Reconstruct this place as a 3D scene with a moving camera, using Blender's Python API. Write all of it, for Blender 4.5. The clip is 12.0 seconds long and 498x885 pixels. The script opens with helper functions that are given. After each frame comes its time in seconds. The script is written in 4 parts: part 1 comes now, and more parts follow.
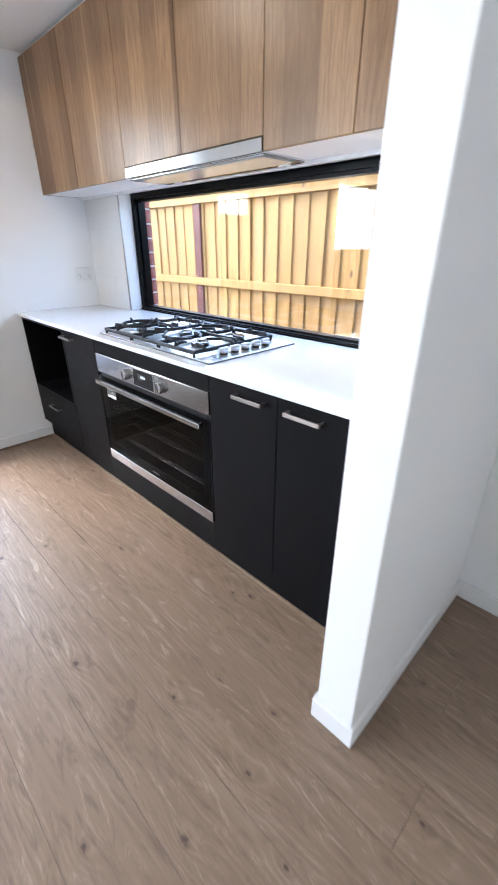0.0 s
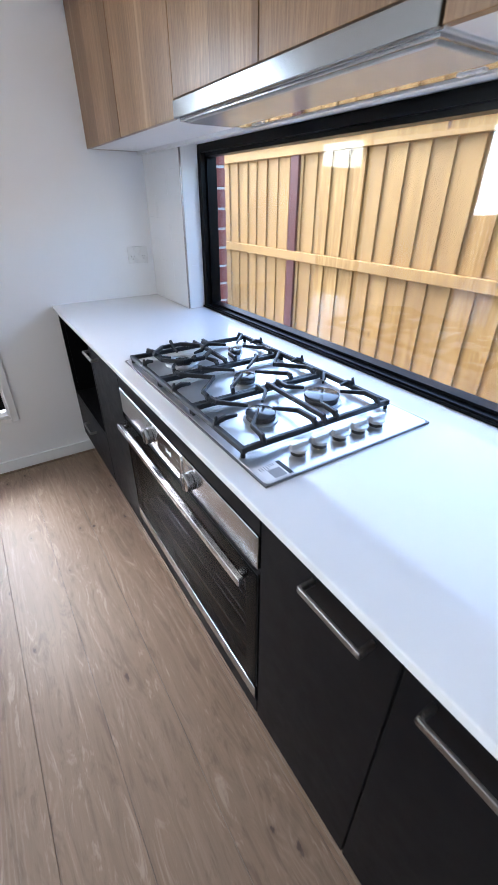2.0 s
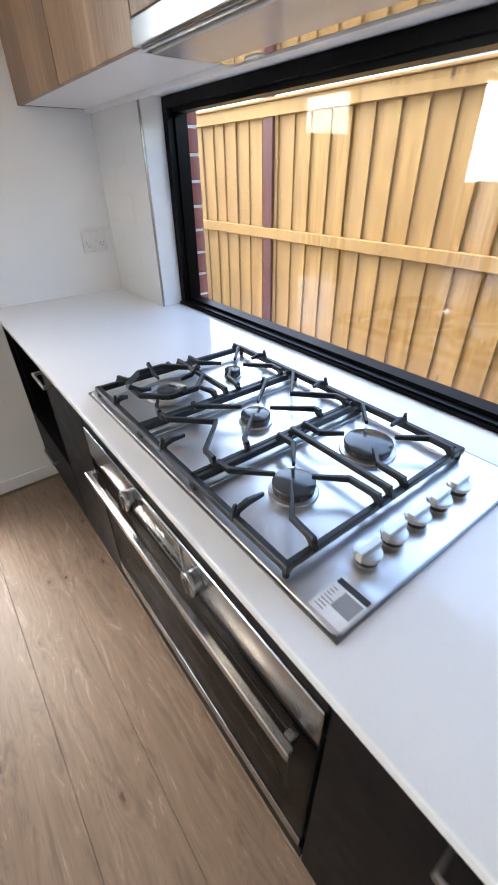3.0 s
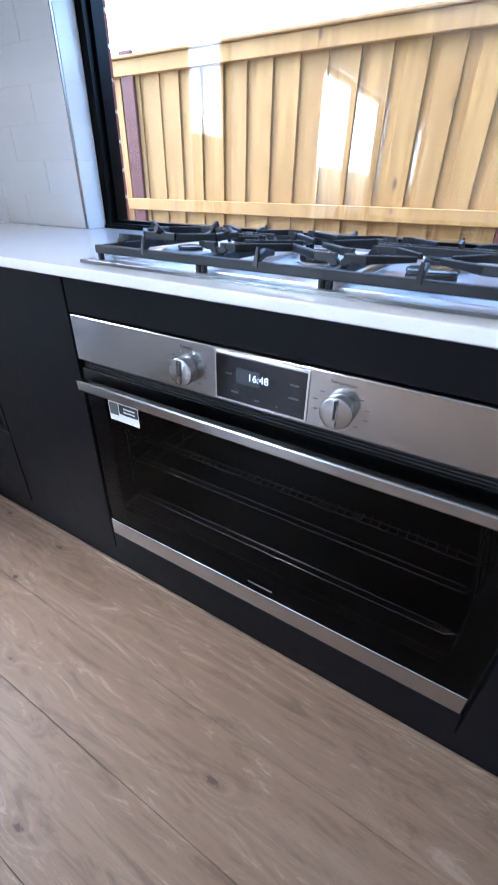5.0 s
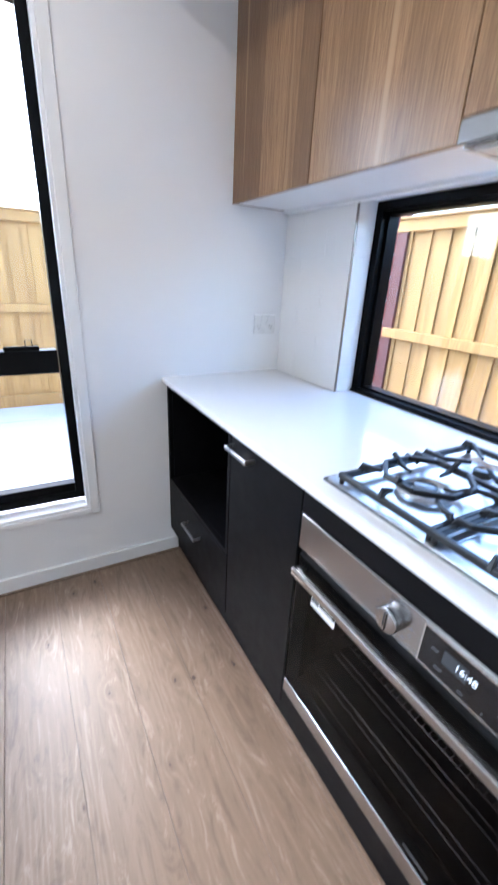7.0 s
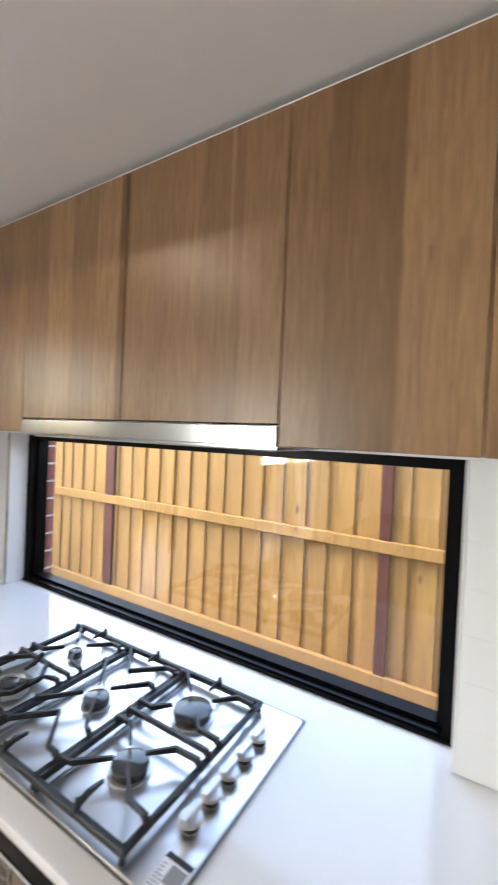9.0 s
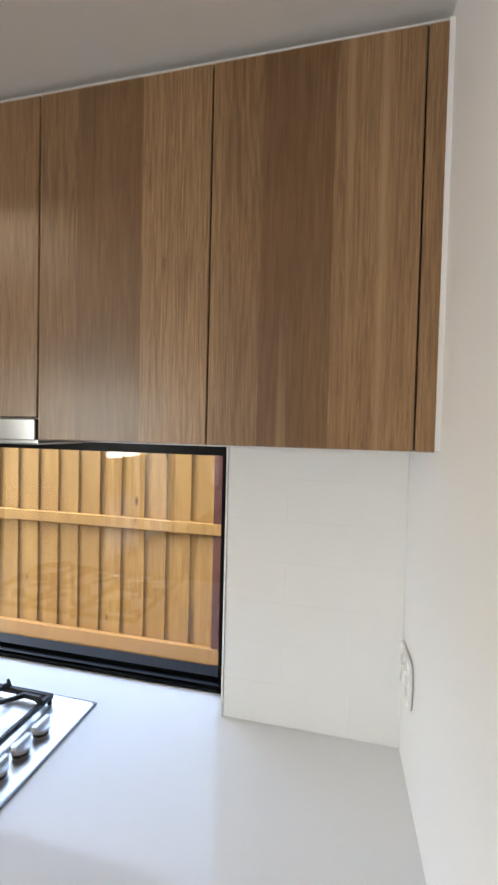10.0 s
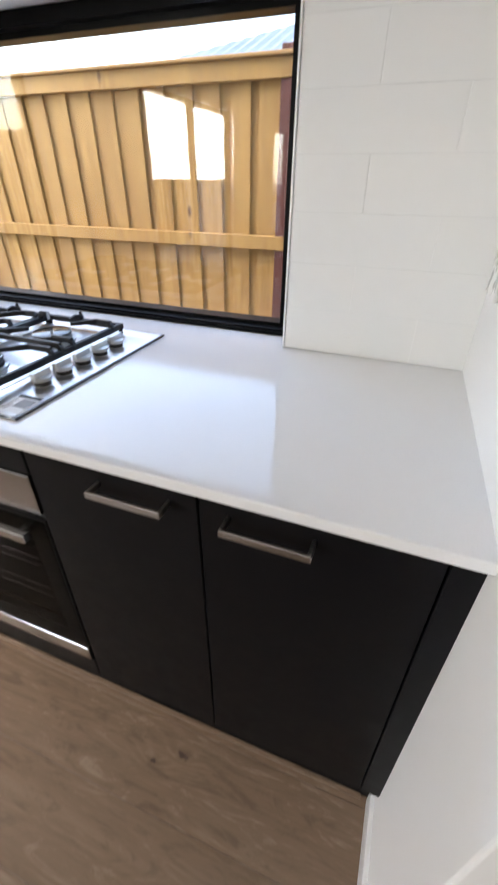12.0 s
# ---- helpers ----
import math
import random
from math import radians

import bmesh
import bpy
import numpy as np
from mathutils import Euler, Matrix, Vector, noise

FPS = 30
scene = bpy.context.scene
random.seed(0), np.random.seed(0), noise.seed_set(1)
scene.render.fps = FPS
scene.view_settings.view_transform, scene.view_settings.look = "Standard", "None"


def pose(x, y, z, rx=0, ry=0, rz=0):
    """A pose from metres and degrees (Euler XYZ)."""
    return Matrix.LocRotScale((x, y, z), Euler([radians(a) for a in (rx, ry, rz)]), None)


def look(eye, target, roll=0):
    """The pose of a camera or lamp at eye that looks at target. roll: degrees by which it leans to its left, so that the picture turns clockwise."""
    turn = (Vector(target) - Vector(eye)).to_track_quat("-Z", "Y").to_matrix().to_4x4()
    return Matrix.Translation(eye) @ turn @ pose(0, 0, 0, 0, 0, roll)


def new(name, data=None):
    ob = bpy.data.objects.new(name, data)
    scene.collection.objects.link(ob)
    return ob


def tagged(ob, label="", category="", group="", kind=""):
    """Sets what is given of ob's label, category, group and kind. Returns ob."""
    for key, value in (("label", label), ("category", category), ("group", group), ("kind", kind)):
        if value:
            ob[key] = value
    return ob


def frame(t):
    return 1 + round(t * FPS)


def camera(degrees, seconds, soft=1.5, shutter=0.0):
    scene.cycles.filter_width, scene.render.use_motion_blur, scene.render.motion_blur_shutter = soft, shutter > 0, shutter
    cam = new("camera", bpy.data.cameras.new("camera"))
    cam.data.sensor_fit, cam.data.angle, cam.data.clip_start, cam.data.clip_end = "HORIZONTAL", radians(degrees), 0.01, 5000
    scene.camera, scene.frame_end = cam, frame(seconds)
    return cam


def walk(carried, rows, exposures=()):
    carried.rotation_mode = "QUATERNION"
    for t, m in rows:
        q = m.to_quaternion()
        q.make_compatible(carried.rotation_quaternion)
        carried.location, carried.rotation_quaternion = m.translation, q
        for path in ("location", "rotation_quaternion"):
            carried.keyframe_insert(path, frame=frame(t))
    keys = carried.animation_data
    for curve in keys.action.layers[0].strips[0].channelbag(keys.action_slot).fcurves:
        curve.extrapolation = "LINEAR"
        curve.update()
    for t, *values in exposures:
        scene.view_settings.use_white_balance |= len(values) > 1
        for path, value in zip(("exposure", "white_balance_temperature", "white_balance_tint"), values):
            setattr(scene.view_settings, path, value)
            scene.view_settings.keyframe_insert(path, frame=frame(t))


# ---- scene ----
cam = camera(62.8, 12.0, shutter=0.35)
PATH = [
    (0, (3.065, -1.489, 1.3), (1.795, -0.212, 0.43), 0.0),
    (0.5, (2.897, -1.33, 1.328), (1.514, -0.171, 0.467), 0.2),
    (1, (2.83, -1.197, 1.337), (1.388, -0.11, 0.478), 1.0),
    (1.5, (2.668, -1.002, 1.358), (1.177, -0.054, 0.422), 0.6),
    (2, (2.427, -0.909, 1.382), (0.982, 0.021, 0.359), 0.1),
    (2.5, (2.197, -0.835, 1.389), (0.837, 0.144, 0.298), -0.1),
    (3, (2.067, -0.782, 1.376), (0.739, 0.221, 0.266), -1.0),
    (3.2, (2.005, -0.749, 1.361), (0.682, 0.262, 0.252), -1.7),
    (4.8, (1.776, -1.077, 1.064), (0.858, 0.365, 0.025), 0.7),
    (5, (1.777, -1.104, 1.022), (0.919, 0.37, -0.023), 1.4),
    (5.5, (1.792, -1.115, 0.99), (0.912, 0.309, -0.104), 0.8),
    (6, (1.723, -1.125, 1.049), (0.509, 0.043, -0.029), -0.3),
    (6.5, (1.671, -1.101, 1.174), (0.163, -0.237, 0.183), 0.5),
    (6.7, (1.675, -1.102, 1.229), (0.094, -0.274, 0.327), 0.7),
    (8.3, (2.012, -1.093, 1.608), (0.687, 0.4, 1.482), 2.9),
    (8.5, (2.079, -1.064, 1.598), (0.817, 0.483, 1.491), 2.8),
    (9, (2.289, -0.984, 1.606), (1.247, 0.723, 1.574), 2.5),
    (9.5, (2.455, -0.967, 1.634), (1.709, 0.889, 1.659), 1.9),
    (10, (2.508, -0.966, 1.614), (2.065, 0.984, 1.56), 1.4),
    (10.5, (2.512, -0.934, 1.504), (2.165, 1.009, 1.187), 1.2),
    (11, (2.515, -0.915, 1.432), (2.16, 0.963, 0.842), 1.0),
    (11.5, (2.499, -0.925, 1.326), (2.046, 0.819, 0.458), 0.6),
    (12, (2.509, -0.974, 1.258), (1.92, 0.602, 0.176), 0.6),
]
walk(cam, [(t, look(eye, target, roll)) for t, eye, target, roll in PATH],
     exposures=[(0.0, 4.1, 5900, 10), (0.5, 3.88, 5600, 10), (1.5, 3.68, 5500, 10), (2.3, 3.58, 6000, 10), (3.2, 3.5, 6600, 10), (4.8, 3.8, 5300, 10), (5.6, 3.85, 5200, 10), (6.7, 4.05, 5450, 10), (8.3, 3.72, 6100, 10), (9.5, 3.33, 7300, 10), (10.0, 3.2, 7100, 10), (10.5, 3.47, 6800, 10), (11.5, 3.33, 7000, 11), (12.0, 3.22, 7000, 12)])

# ---- world, sun, exposure ----
world = bpy.data.worlds.new("world")
scene.world = world
world.use_nodes = True
wn = world.node_tree.nodes
sky = wn.new("ShaderNodeTexSky")
sky.sky_type = "NISHITA"
sky.sun_disc = False
sky.sun_elevation = radians(48)
sky.sun_rotation = radians(250)
sky.air_density, sky.dust_density, sky.ozone_density = 1.0, 2.0, 1.0
wn["Background"].inputs["Strength"].default_value = 0.15
world.node_tree.links.new(sky.outputs["Color"], wn["Background"].inputs["Color"])
sun = new("sun", bpy.data.lights.new("sun", "SUN"))
sun.data.energy, sun.data.angle, sun.data.color = 0.12, radians(25), (1.0, 0.96, 0.9)
sun.matrix_world = look((0, 0, 20), (11.5, 4.2, 6.5))


def daylight(name, y0, y1, z0, z1, watts):
    """The sky's light through a glazed opening of the wall at x = 0."""
    lamp = new(name, bpy.data.lights.new(name, "AREA"))
    lamp.data.shape, lamp.data.size, lamp.data.size_y = "RECTANGLE", z1 - z0, y1 - y0
    lamp.data.energy, lamp.data.color = watts, (0.93, 0.97, 1.0)
    lamp.matrix_world = pose(-0.14, (y0 + y1) / 2, (z0 + z1) / 2, 0, -90, 0)


daylight("door_daylight", -4.80, -2.75, 1.26, 1.96, 12.2)
daylight("window_daylight", -7.40, -6.45, 1.20, 1.96, 2.2)


# ---- materials ----
class Net:
    def __init__(self, name):
        self.m = bpy.data.materials.new(name)
        self.m.use_nodes = True
        self.t = self.m.node_tree
        self.b = self.t.nodes["Principled BSDF"]
        self.out = self.t.nodes["Material Output"]

    def node(self, kind, ins=None, **props):
        n = self.t.nodes.new("ShaderNode" + kind)
        for k, v in props.items():
            setattr(n, k, v)
        for k, v in (ins or {}).items():
            self.put(n.inputs[k], v)
        return n

    def put(self, socket, v):
        if isinstance(v, bpy.types.NodeSocket):
            self.t.links.new(v, socket)
        else:
            socket.default_value = v

    def coords(self, scale=(1, 1, 1), spread=0.0):
        c = self.node("TexCoord").outputs["Object"]
        if spread:
            r = self.node("ObjectInfo").outputs["Random"]
            o = self.node("CombineXYZ", {0: self.math("MULTIPLY", r, spread), 1: self.math("MULTIPLY", r, spread * 1.7), 2: self.math("MULTIPLY", r, spread * 0.6)}).outputs[0]
            c = self.node("VectorMath", {0: c, 1: o}, operation="ADD").outputs[0]
        return self.node("Mapping", {"Vector": c, "Scale": scale}).outputs[0]

    def math(self, op, a, b=0.0, clamp=False):
        n = self.node("Math", {0: a, 1: b}, operation=op)
        n.use_clamp = clamp
        return n.outputs[0]

    def noise(self, vec, scale, detail=4.0, rough=0.55, distort=0.0):
        return self.node("TexNoise", {"Vector": vec, "Scale": scale, "Detail": detail, "Roughness": rough, "Distortion": distort}).outputs["Fac"]

    def ramp(self, fac, stops):
        n = self.node("ValToRGB", {"Fac": fac})
        e = n.color_ramp.elements
        while len(e) < len(stops):
            e.new(0.5)
        for el, (p, c) in zip(e, stops):
            el.position = p
            el.color = (*c, 1) if len(c) == 3 else c
        return n.outputs["Color"]

    def mix(self, fac, a, b, blend="MIX"):
        n = self.node("Mix", data_type="RGBA", blend_type=blend)
        self.put(n.inputs[0], fac)
        self.put(n.inputs[6], (*a, 1) if isinstance(a, tuple) else a)
        self.put(n.inputs[7], (*b, 1) if isinstance(b, tuple) else b)
        return n.outputs[2]

    def bump(self, h, strength=0.2, dist=0.002):
        self.put(self.b.inputs["Normal"], self.node("Bump", {"Height": h, "Strength": strength, "Distance": dist}).outputs[0])

    def set(self, **k):
        for name, v in k.items():
            self.put(self.b.inputs[{"color": "Base Color", "rough": "Roughness", "metal": "Metallic", "coat": "Coat Weight", "coatr": "Coat Roughness", "spec": "Specular IOR Level", "aniso": "Anisotropic"}[name]], (*v, 1) if isinstance(v, tuple) and len(v) == 3 else v)
        return self


def grey(v):
    return (v, v, v)


def plain(name, color, rough=0.5, metal=0.0, vary=0.12, scale=9.0, bump=0.0, bscale=300.0, spread=0.0):
    """A plain finish with soft blotches, a varying gloss and fine relief."""
    n = Net(name)
    v = n.coords(spread=spread)
    f = n.noise(v, scale, 5)
    n.set(color=n.mix(f, tuple(c * (1 - vary) for c in color), tuple(min(1, c * (1 + vary)) for c in color)), metal=metal)
    n.set(rough=n.math("ADD", n.math("MULTIPLY", n.noise(v, scale * 4, 3), rough * 0.35), rough * 0.82))
    if bump:
        n.bump(n.noise(v, bscale, 2), bump, 0.001)
    return n.m


WALL = plain("painted_plaster", (0.84, 0.84, 0.84), 0.55, vary=0.02, scale=3, bump=0.12, bscale=220)
CEIL = plain("ceiling_paint", (0.80, 0.80, 0.795), 0.75, vary=0.02, scale=3, bump=0.1, bscale=260)
TRIM = plain("gloss_trim_paint", (0.82, 0.82, 0.82), 0.3, vary=0.02, scale=5)
TILE = plain("white_glazed_tile", (0.80, 0.80, 0.79), 0.16, vary=0.02, scale=6, bump=0.03, bscale=18, spread=5)
GROUT = plain("white_grout", (0.80, 0.80, 0.79), 0.6, vary=0.05, scale=60, bump=0.2, bscale=500)
BLACKALU = plain("black_window_aluminium", (0.0022, 0.0024, 0.003), 0.32, vary=0.1, scale=20)
CHARCOAL = plain("charcoal_laminate", (0.0046, 0.0045, 0.0056), 0.46, vary=0.08, scale=7, bump=0.05, bscale=900)
CARCASE = plain("dark_carcase_board", (0.018, 0.018, 0.021), 0.6, vary=0.1, scale=8)
WHITEBOARD = plain("white_melamine", (0.78, 0.78, 0.78), 0.35, vary=0.02, scale=8)
IRON = plain("cast_iron_enamel", (0.009, 0.0105, 0.0135), 0.45, vary=0.15, scale=40, bump=0.15, bscale=600)
BLACKGLASS = plain("black_glass", (0.006, 0.006, 0.007), 0.05, vary=0.05)
ENAMEL = plain("oven_enamel", (0.0022, 0.0022, 0.0024), 0.35, vary=0.2, scale=30)
CHROME = plain("bright_wire", (0.78, 0.78, 0.78), 0.20, metal=1.0, vary=0.04)
MATTEBLACK = plain("matte_black", (0.003, 0.003, 0.003), 0.6)
PLASTIC = plain("white_switch_plastic", (0.78, 0.78, 0.77), 0.28, vary=0.01)
DARKPLASTIC = plain("black_plastic", (0.012, 0.012, 0.012), 0.4)
PAPER = plain("white_label_paper", (0.75, 0.75, 0.76), 0.4, vary=0.02)
INK = plain("black_ink", (0.02, 0.02, 0.022), 0.5)
GREYINK = plain("grey_print", (0.1, 0.1, 0.105), 0.5)
MIDPRINT = plain("mid_grey_print", (0.27, 0.27, 0.28), 0.5)
BURNER = plain("burner_cap_enamel", (0.05, 0.054, 0.06), 0.14, vary=0.1, scale=30)
ALLOY = plain("burner_alloy", (0.55, 0.55, 0.56), 0.35, metal=1.0, vary=0.1, scale=40)
DARKALLOY = plain("dark_burner_crown", (0.10, 0.10, 0.105), 0.3, metal=1.0, vary=0.15, scale=40)
HOODGREY = plain("hood_panel_grey", (0.46, 0.47, 0.475), 0.16, vary=0.04)
MORTAR = plain("pale_mortar", (0.55, 0.52, 0.48), 0.9, vary=0.1, scale=40, bump=0.4, bscale=300)
PAVER = plain("pale_concrete_slab", (0.42, 0.41, 0.40), 0.85, vary=0.1, scale=5, bump=0.3, bscale=250, spread=9)
POST = plain("oxide_stained_post", (0.085, 0.023, 0.016), 0.7, vary=0.3, scale=12, bump=0.3, bscale=200)
GUTTER = plain("grey_gutter_steel", (0.30, 0.34, 0.38), 0.45, vary=0.05)
ROOF = plain("blue_grey_roof_steel", (0.10, 0.125, 0.155), 0.45, vary=0.06, scale=2)
RENDER = plain("grey_render", (0.4, 0.38, 0.35), 0.85, vary=0.08, scale=4)


for dark, shine in ((CHARCOAL, 0.11), (BLACKALU, 0.10)):
    dark.node_tree.nodes["Principled BSDF"].inputs["Specular IOR Level"].default_value = shine


def brushed(name, color, along, rough=0.24, wave=0.0):
    """Metal with a fine brushed grain; wave: how far pressed sheet ripples."""
    n = Net(name)
    s = [1100, 1100, 1100]
    s[along] = 9
    g = n.noise(n.coords(tuple(s)), 1.0, 2)
    blot = n.noise(n.coords(), 5, 3)
    n.set(color=n.mix(g, tuple(c * 0.95 for c in color), color), metal=1.0)
    n.set(rough=n.math("ADD", n.math("MULTIPLY", g, 0.05), n.math("ADD", n.math("MULTIPLY", blot, 0.05), rough - 0.05)))
    if wave:
        fine = n.node("Bump", {"Height": g, "Strength": 0.012, "Distance": 0.0002}).outputs[0]
        n.put(n.b.inputs["Normal"], n.node("Bump", {"Height": n.noise(n.coords(), 9.0, 1.5, 0.4, 0.6), "Strength": wave, "Distance": 0.004, "Normal": fine}).outputs[0])
    else:
        n.bump(g, 0.012, 0.0002)
    return n.m


STEEL_X = brushed("brushed_steel", (0.43, 0.43, 0.435), 0, 0.22)
STEEL_HOB = brushed("satin_hob_steel", (0.74, 0.74, 0.75), 1, 0.30, 0.9)
# the hob's steel darkened: shade along its rim put into the colour
STEEL_EDGE = brushed("shaded_steel_edge", (0.16, 0.16, 0.165), 0, 0.3)
STEEL_HOOD = brushed("polished_hood_steel", (0.34, 0.34, 0.345), 0, 0.20)
SATIN = brushed("satin_knob_steel", (0.62, 0.625, 0.63), 1, 0.42)
MIRROR = plain("mirror_polished_steel", (0.62, 0.62, 0.62), 0.07, metal=1.0, vary=0.03, scale=6)
NICKEL = brushed("brushed_nickel", (0.38, 0.365, 0.35), 0, 0.28)


def stone():
    n = Net("white_engineered_stone")
    v = n.coords()
    f = n.noise(v, 4, 4)
    spk = n.node("TexVoronoi", {"Vector": v, "Scale": 420.0}).outputs["Distance"]
    c = n.mix(f, (0.77, 0.775, 0.785), (0.81, 0.81, 0.815))
    n.set(color=n.mix(n.math("LESS_THAN", spk, 0.16), c, (0.66, 0.66, 0.67)), spec=0.5)
    n.set(rough=n.math("ADD", n.math("MULTIPLY", n.noise(v, 30, 3), 0.04), 0.06))
    return n.m


STONE = stone()


def floor_wood():
    """Limed oak planks: long grain that swirls round knots, pale streaks, dark hearts."""
    n = Net("limed_oak_plank")
    v = n.coords(spread=37.0)
    sep = n.node("SeparateXYZ", {0: v})
    kv = n.node("Mapping", {"Vector": v, "Scale": (3.6, 7.0, 3.0)}).outputs[0]
    cells = n.node("TexVoronoi", {"Vector": kv, "Scale": 1.0, "Randomness": 1.0}, voronoi_dimensions="2D")
    gate = n.math("LESS_THAN", n.node("SeparateColor", {0: cells.outputs["Color"]}).outputs[0], 0.60)
    size = n.math("ADD", n.math("MULTIPLY", n.node("SeparateColor", {0: cells.outputs["Color"]}).outputs[1], 22.0), 15.0)
    k = n.math("ADD", cells.outputs["Distance"], n.math("MULTIPLY", gate, 0.6))
    jig = n.math("ADD", k, n.math("MULTIPLY", n.math("SUBTRACT", n.noise(v, 70, 3), 0.5), 0.13))
    swirl = n.math("POWER", n.math("SUBTRACT", 1.0, n.math("MULTIPLY", k, 2.1), True), 2.0)
    drift = n.noise(n.node("Mapping", {"Vector": v, "Scale": (0.5, 5.5, 1.0)}).outputs[0], 1.0, 1.6, 0.45)
    wob = n.noise(n.node("Mapping", {"Vector": v, "Scale": (9, 60, 9)}).outputs[0], 1.0, 3, 0.6)
    phase = n.math("ADD", n.math("MULTIPLY", sep.outputs[1], 270.0), n.math("ADD", n.math("MULTIPLY", drift, 80.0), n.math("ADD", n.math("MULTIPLY", swirl, 16.0), n.math("MULTIPLY", wob, 4.5))))
    lines = n.math("ADD", n.math("MULTIPLY", n.math("SINE", phase), 0.5), 0.5)
    fine = n.noise(n.node("Mapping", {"Vector": v, "Scale": (7, 190, 7)}).outputs[0], 1.0, 4, 0.65)
    broad = n.noise(n.node("Mapping", {"Vector": v, "Scale": (0.8, 9, 1)}).outputs[0], 1.0, 3, 0.55)
    c = n.mix(broad, (0.190, 0.124, 0.080), (0.300, 0.212, 0.146))
    where = n.math("MULTIPLY", n.math("SUBTRACT", n.noise(n.node("Mapping", {"Vector": v, "Scale": (1.6, 11, 1)}).outputs[0], 1.0, 3, 0.6), 0.44), 5.0, True)
    c = n.mix(n.math("MULTIPLY", n.math("MULTIPLY", n.math("POWER", lines, 4.0), n.math("MAXIMUM", where, n.math("MULTIPLY", swirl, 1.5, True))), 0.30), c, (0.42, 0.335, 0.255))
    c = n.mix(n.math("MULTIPLY", n.math("POWER", n.math("SUBTRACT", 1.0, lines), 2.0), 0.18), c, (0.158, 0.105, 0.068))
    cloud = n.noise(n.node("Mapping", {"Vector": v, "Scale": (3.6, 19, 4)}).outputs[0], 1.0, 6, 0.70, 2.2)
    c = n.mix(n.math("MULTIPLY", n.math("MULTIPLY", n.math("SUBTRACT", cloud, 0.52), 8.0, True), 0.66), c, (0.122, 0.076, 0.048))
    c = n.mix(n.math("MULTIPLY", n.math("MULTIPLY", n.math("SUBTRACT", 0.44, cloud), 9.0, True), 0.72), c, (0.43, 0.335, 0.255))
    c = n.mix(n.math("MULTIPLY", fine, 0.42), c, (0.154, 0.101, 0.066))
    fibre = n.noise(n.node("Mapping", {"Vector": v, "Scale": (10, 330, 10)}).outputs[0], 1.0, 5, 0.75)
    c = n.mix(n.math("MULTIPLY", n.math("MULTIPLY", n.math("SUBTRACT", fibre, 0.52), 6.0, True), 0.14), c, (0.415, 0.325, 0.245))
    halo = n.math("SUBTRACT", 1.0, n.math("MULTIPLY", jig, 8.0), True)
    c = n.mix(n.math("MULTIPLY", halo, 0.7), c, (0.140, 0.084, 0.050))
    core = n.math("SUBTRACT", 1.0, n.math("MULTIPLY", jig, size), True)
    c = n.mix(n.math("MULTIPLY", core, 1.9, True), c, (0.070, 0.045, 0.034))
    tone = n.node("ObjectInfo").outputs["Random"]
    c = n.mix(n.math("MULTIPLY", tone, 0.25), c, (0.187, 0.127, 0.085))
    n.set(color=c, rough=n.math("ADD", n.math("MULTIPLY", fine, 0.14), n.math("ADD", n.math("MULTIPLY", broad, 0.08), 0.32)), spec=0.5)
    n.bump(n.math("ADD", fine, n.math("MULTIPLY", lines, 0.4)), 0.16, 0.0012)
    return n.m


FLOOR = floor_wood()


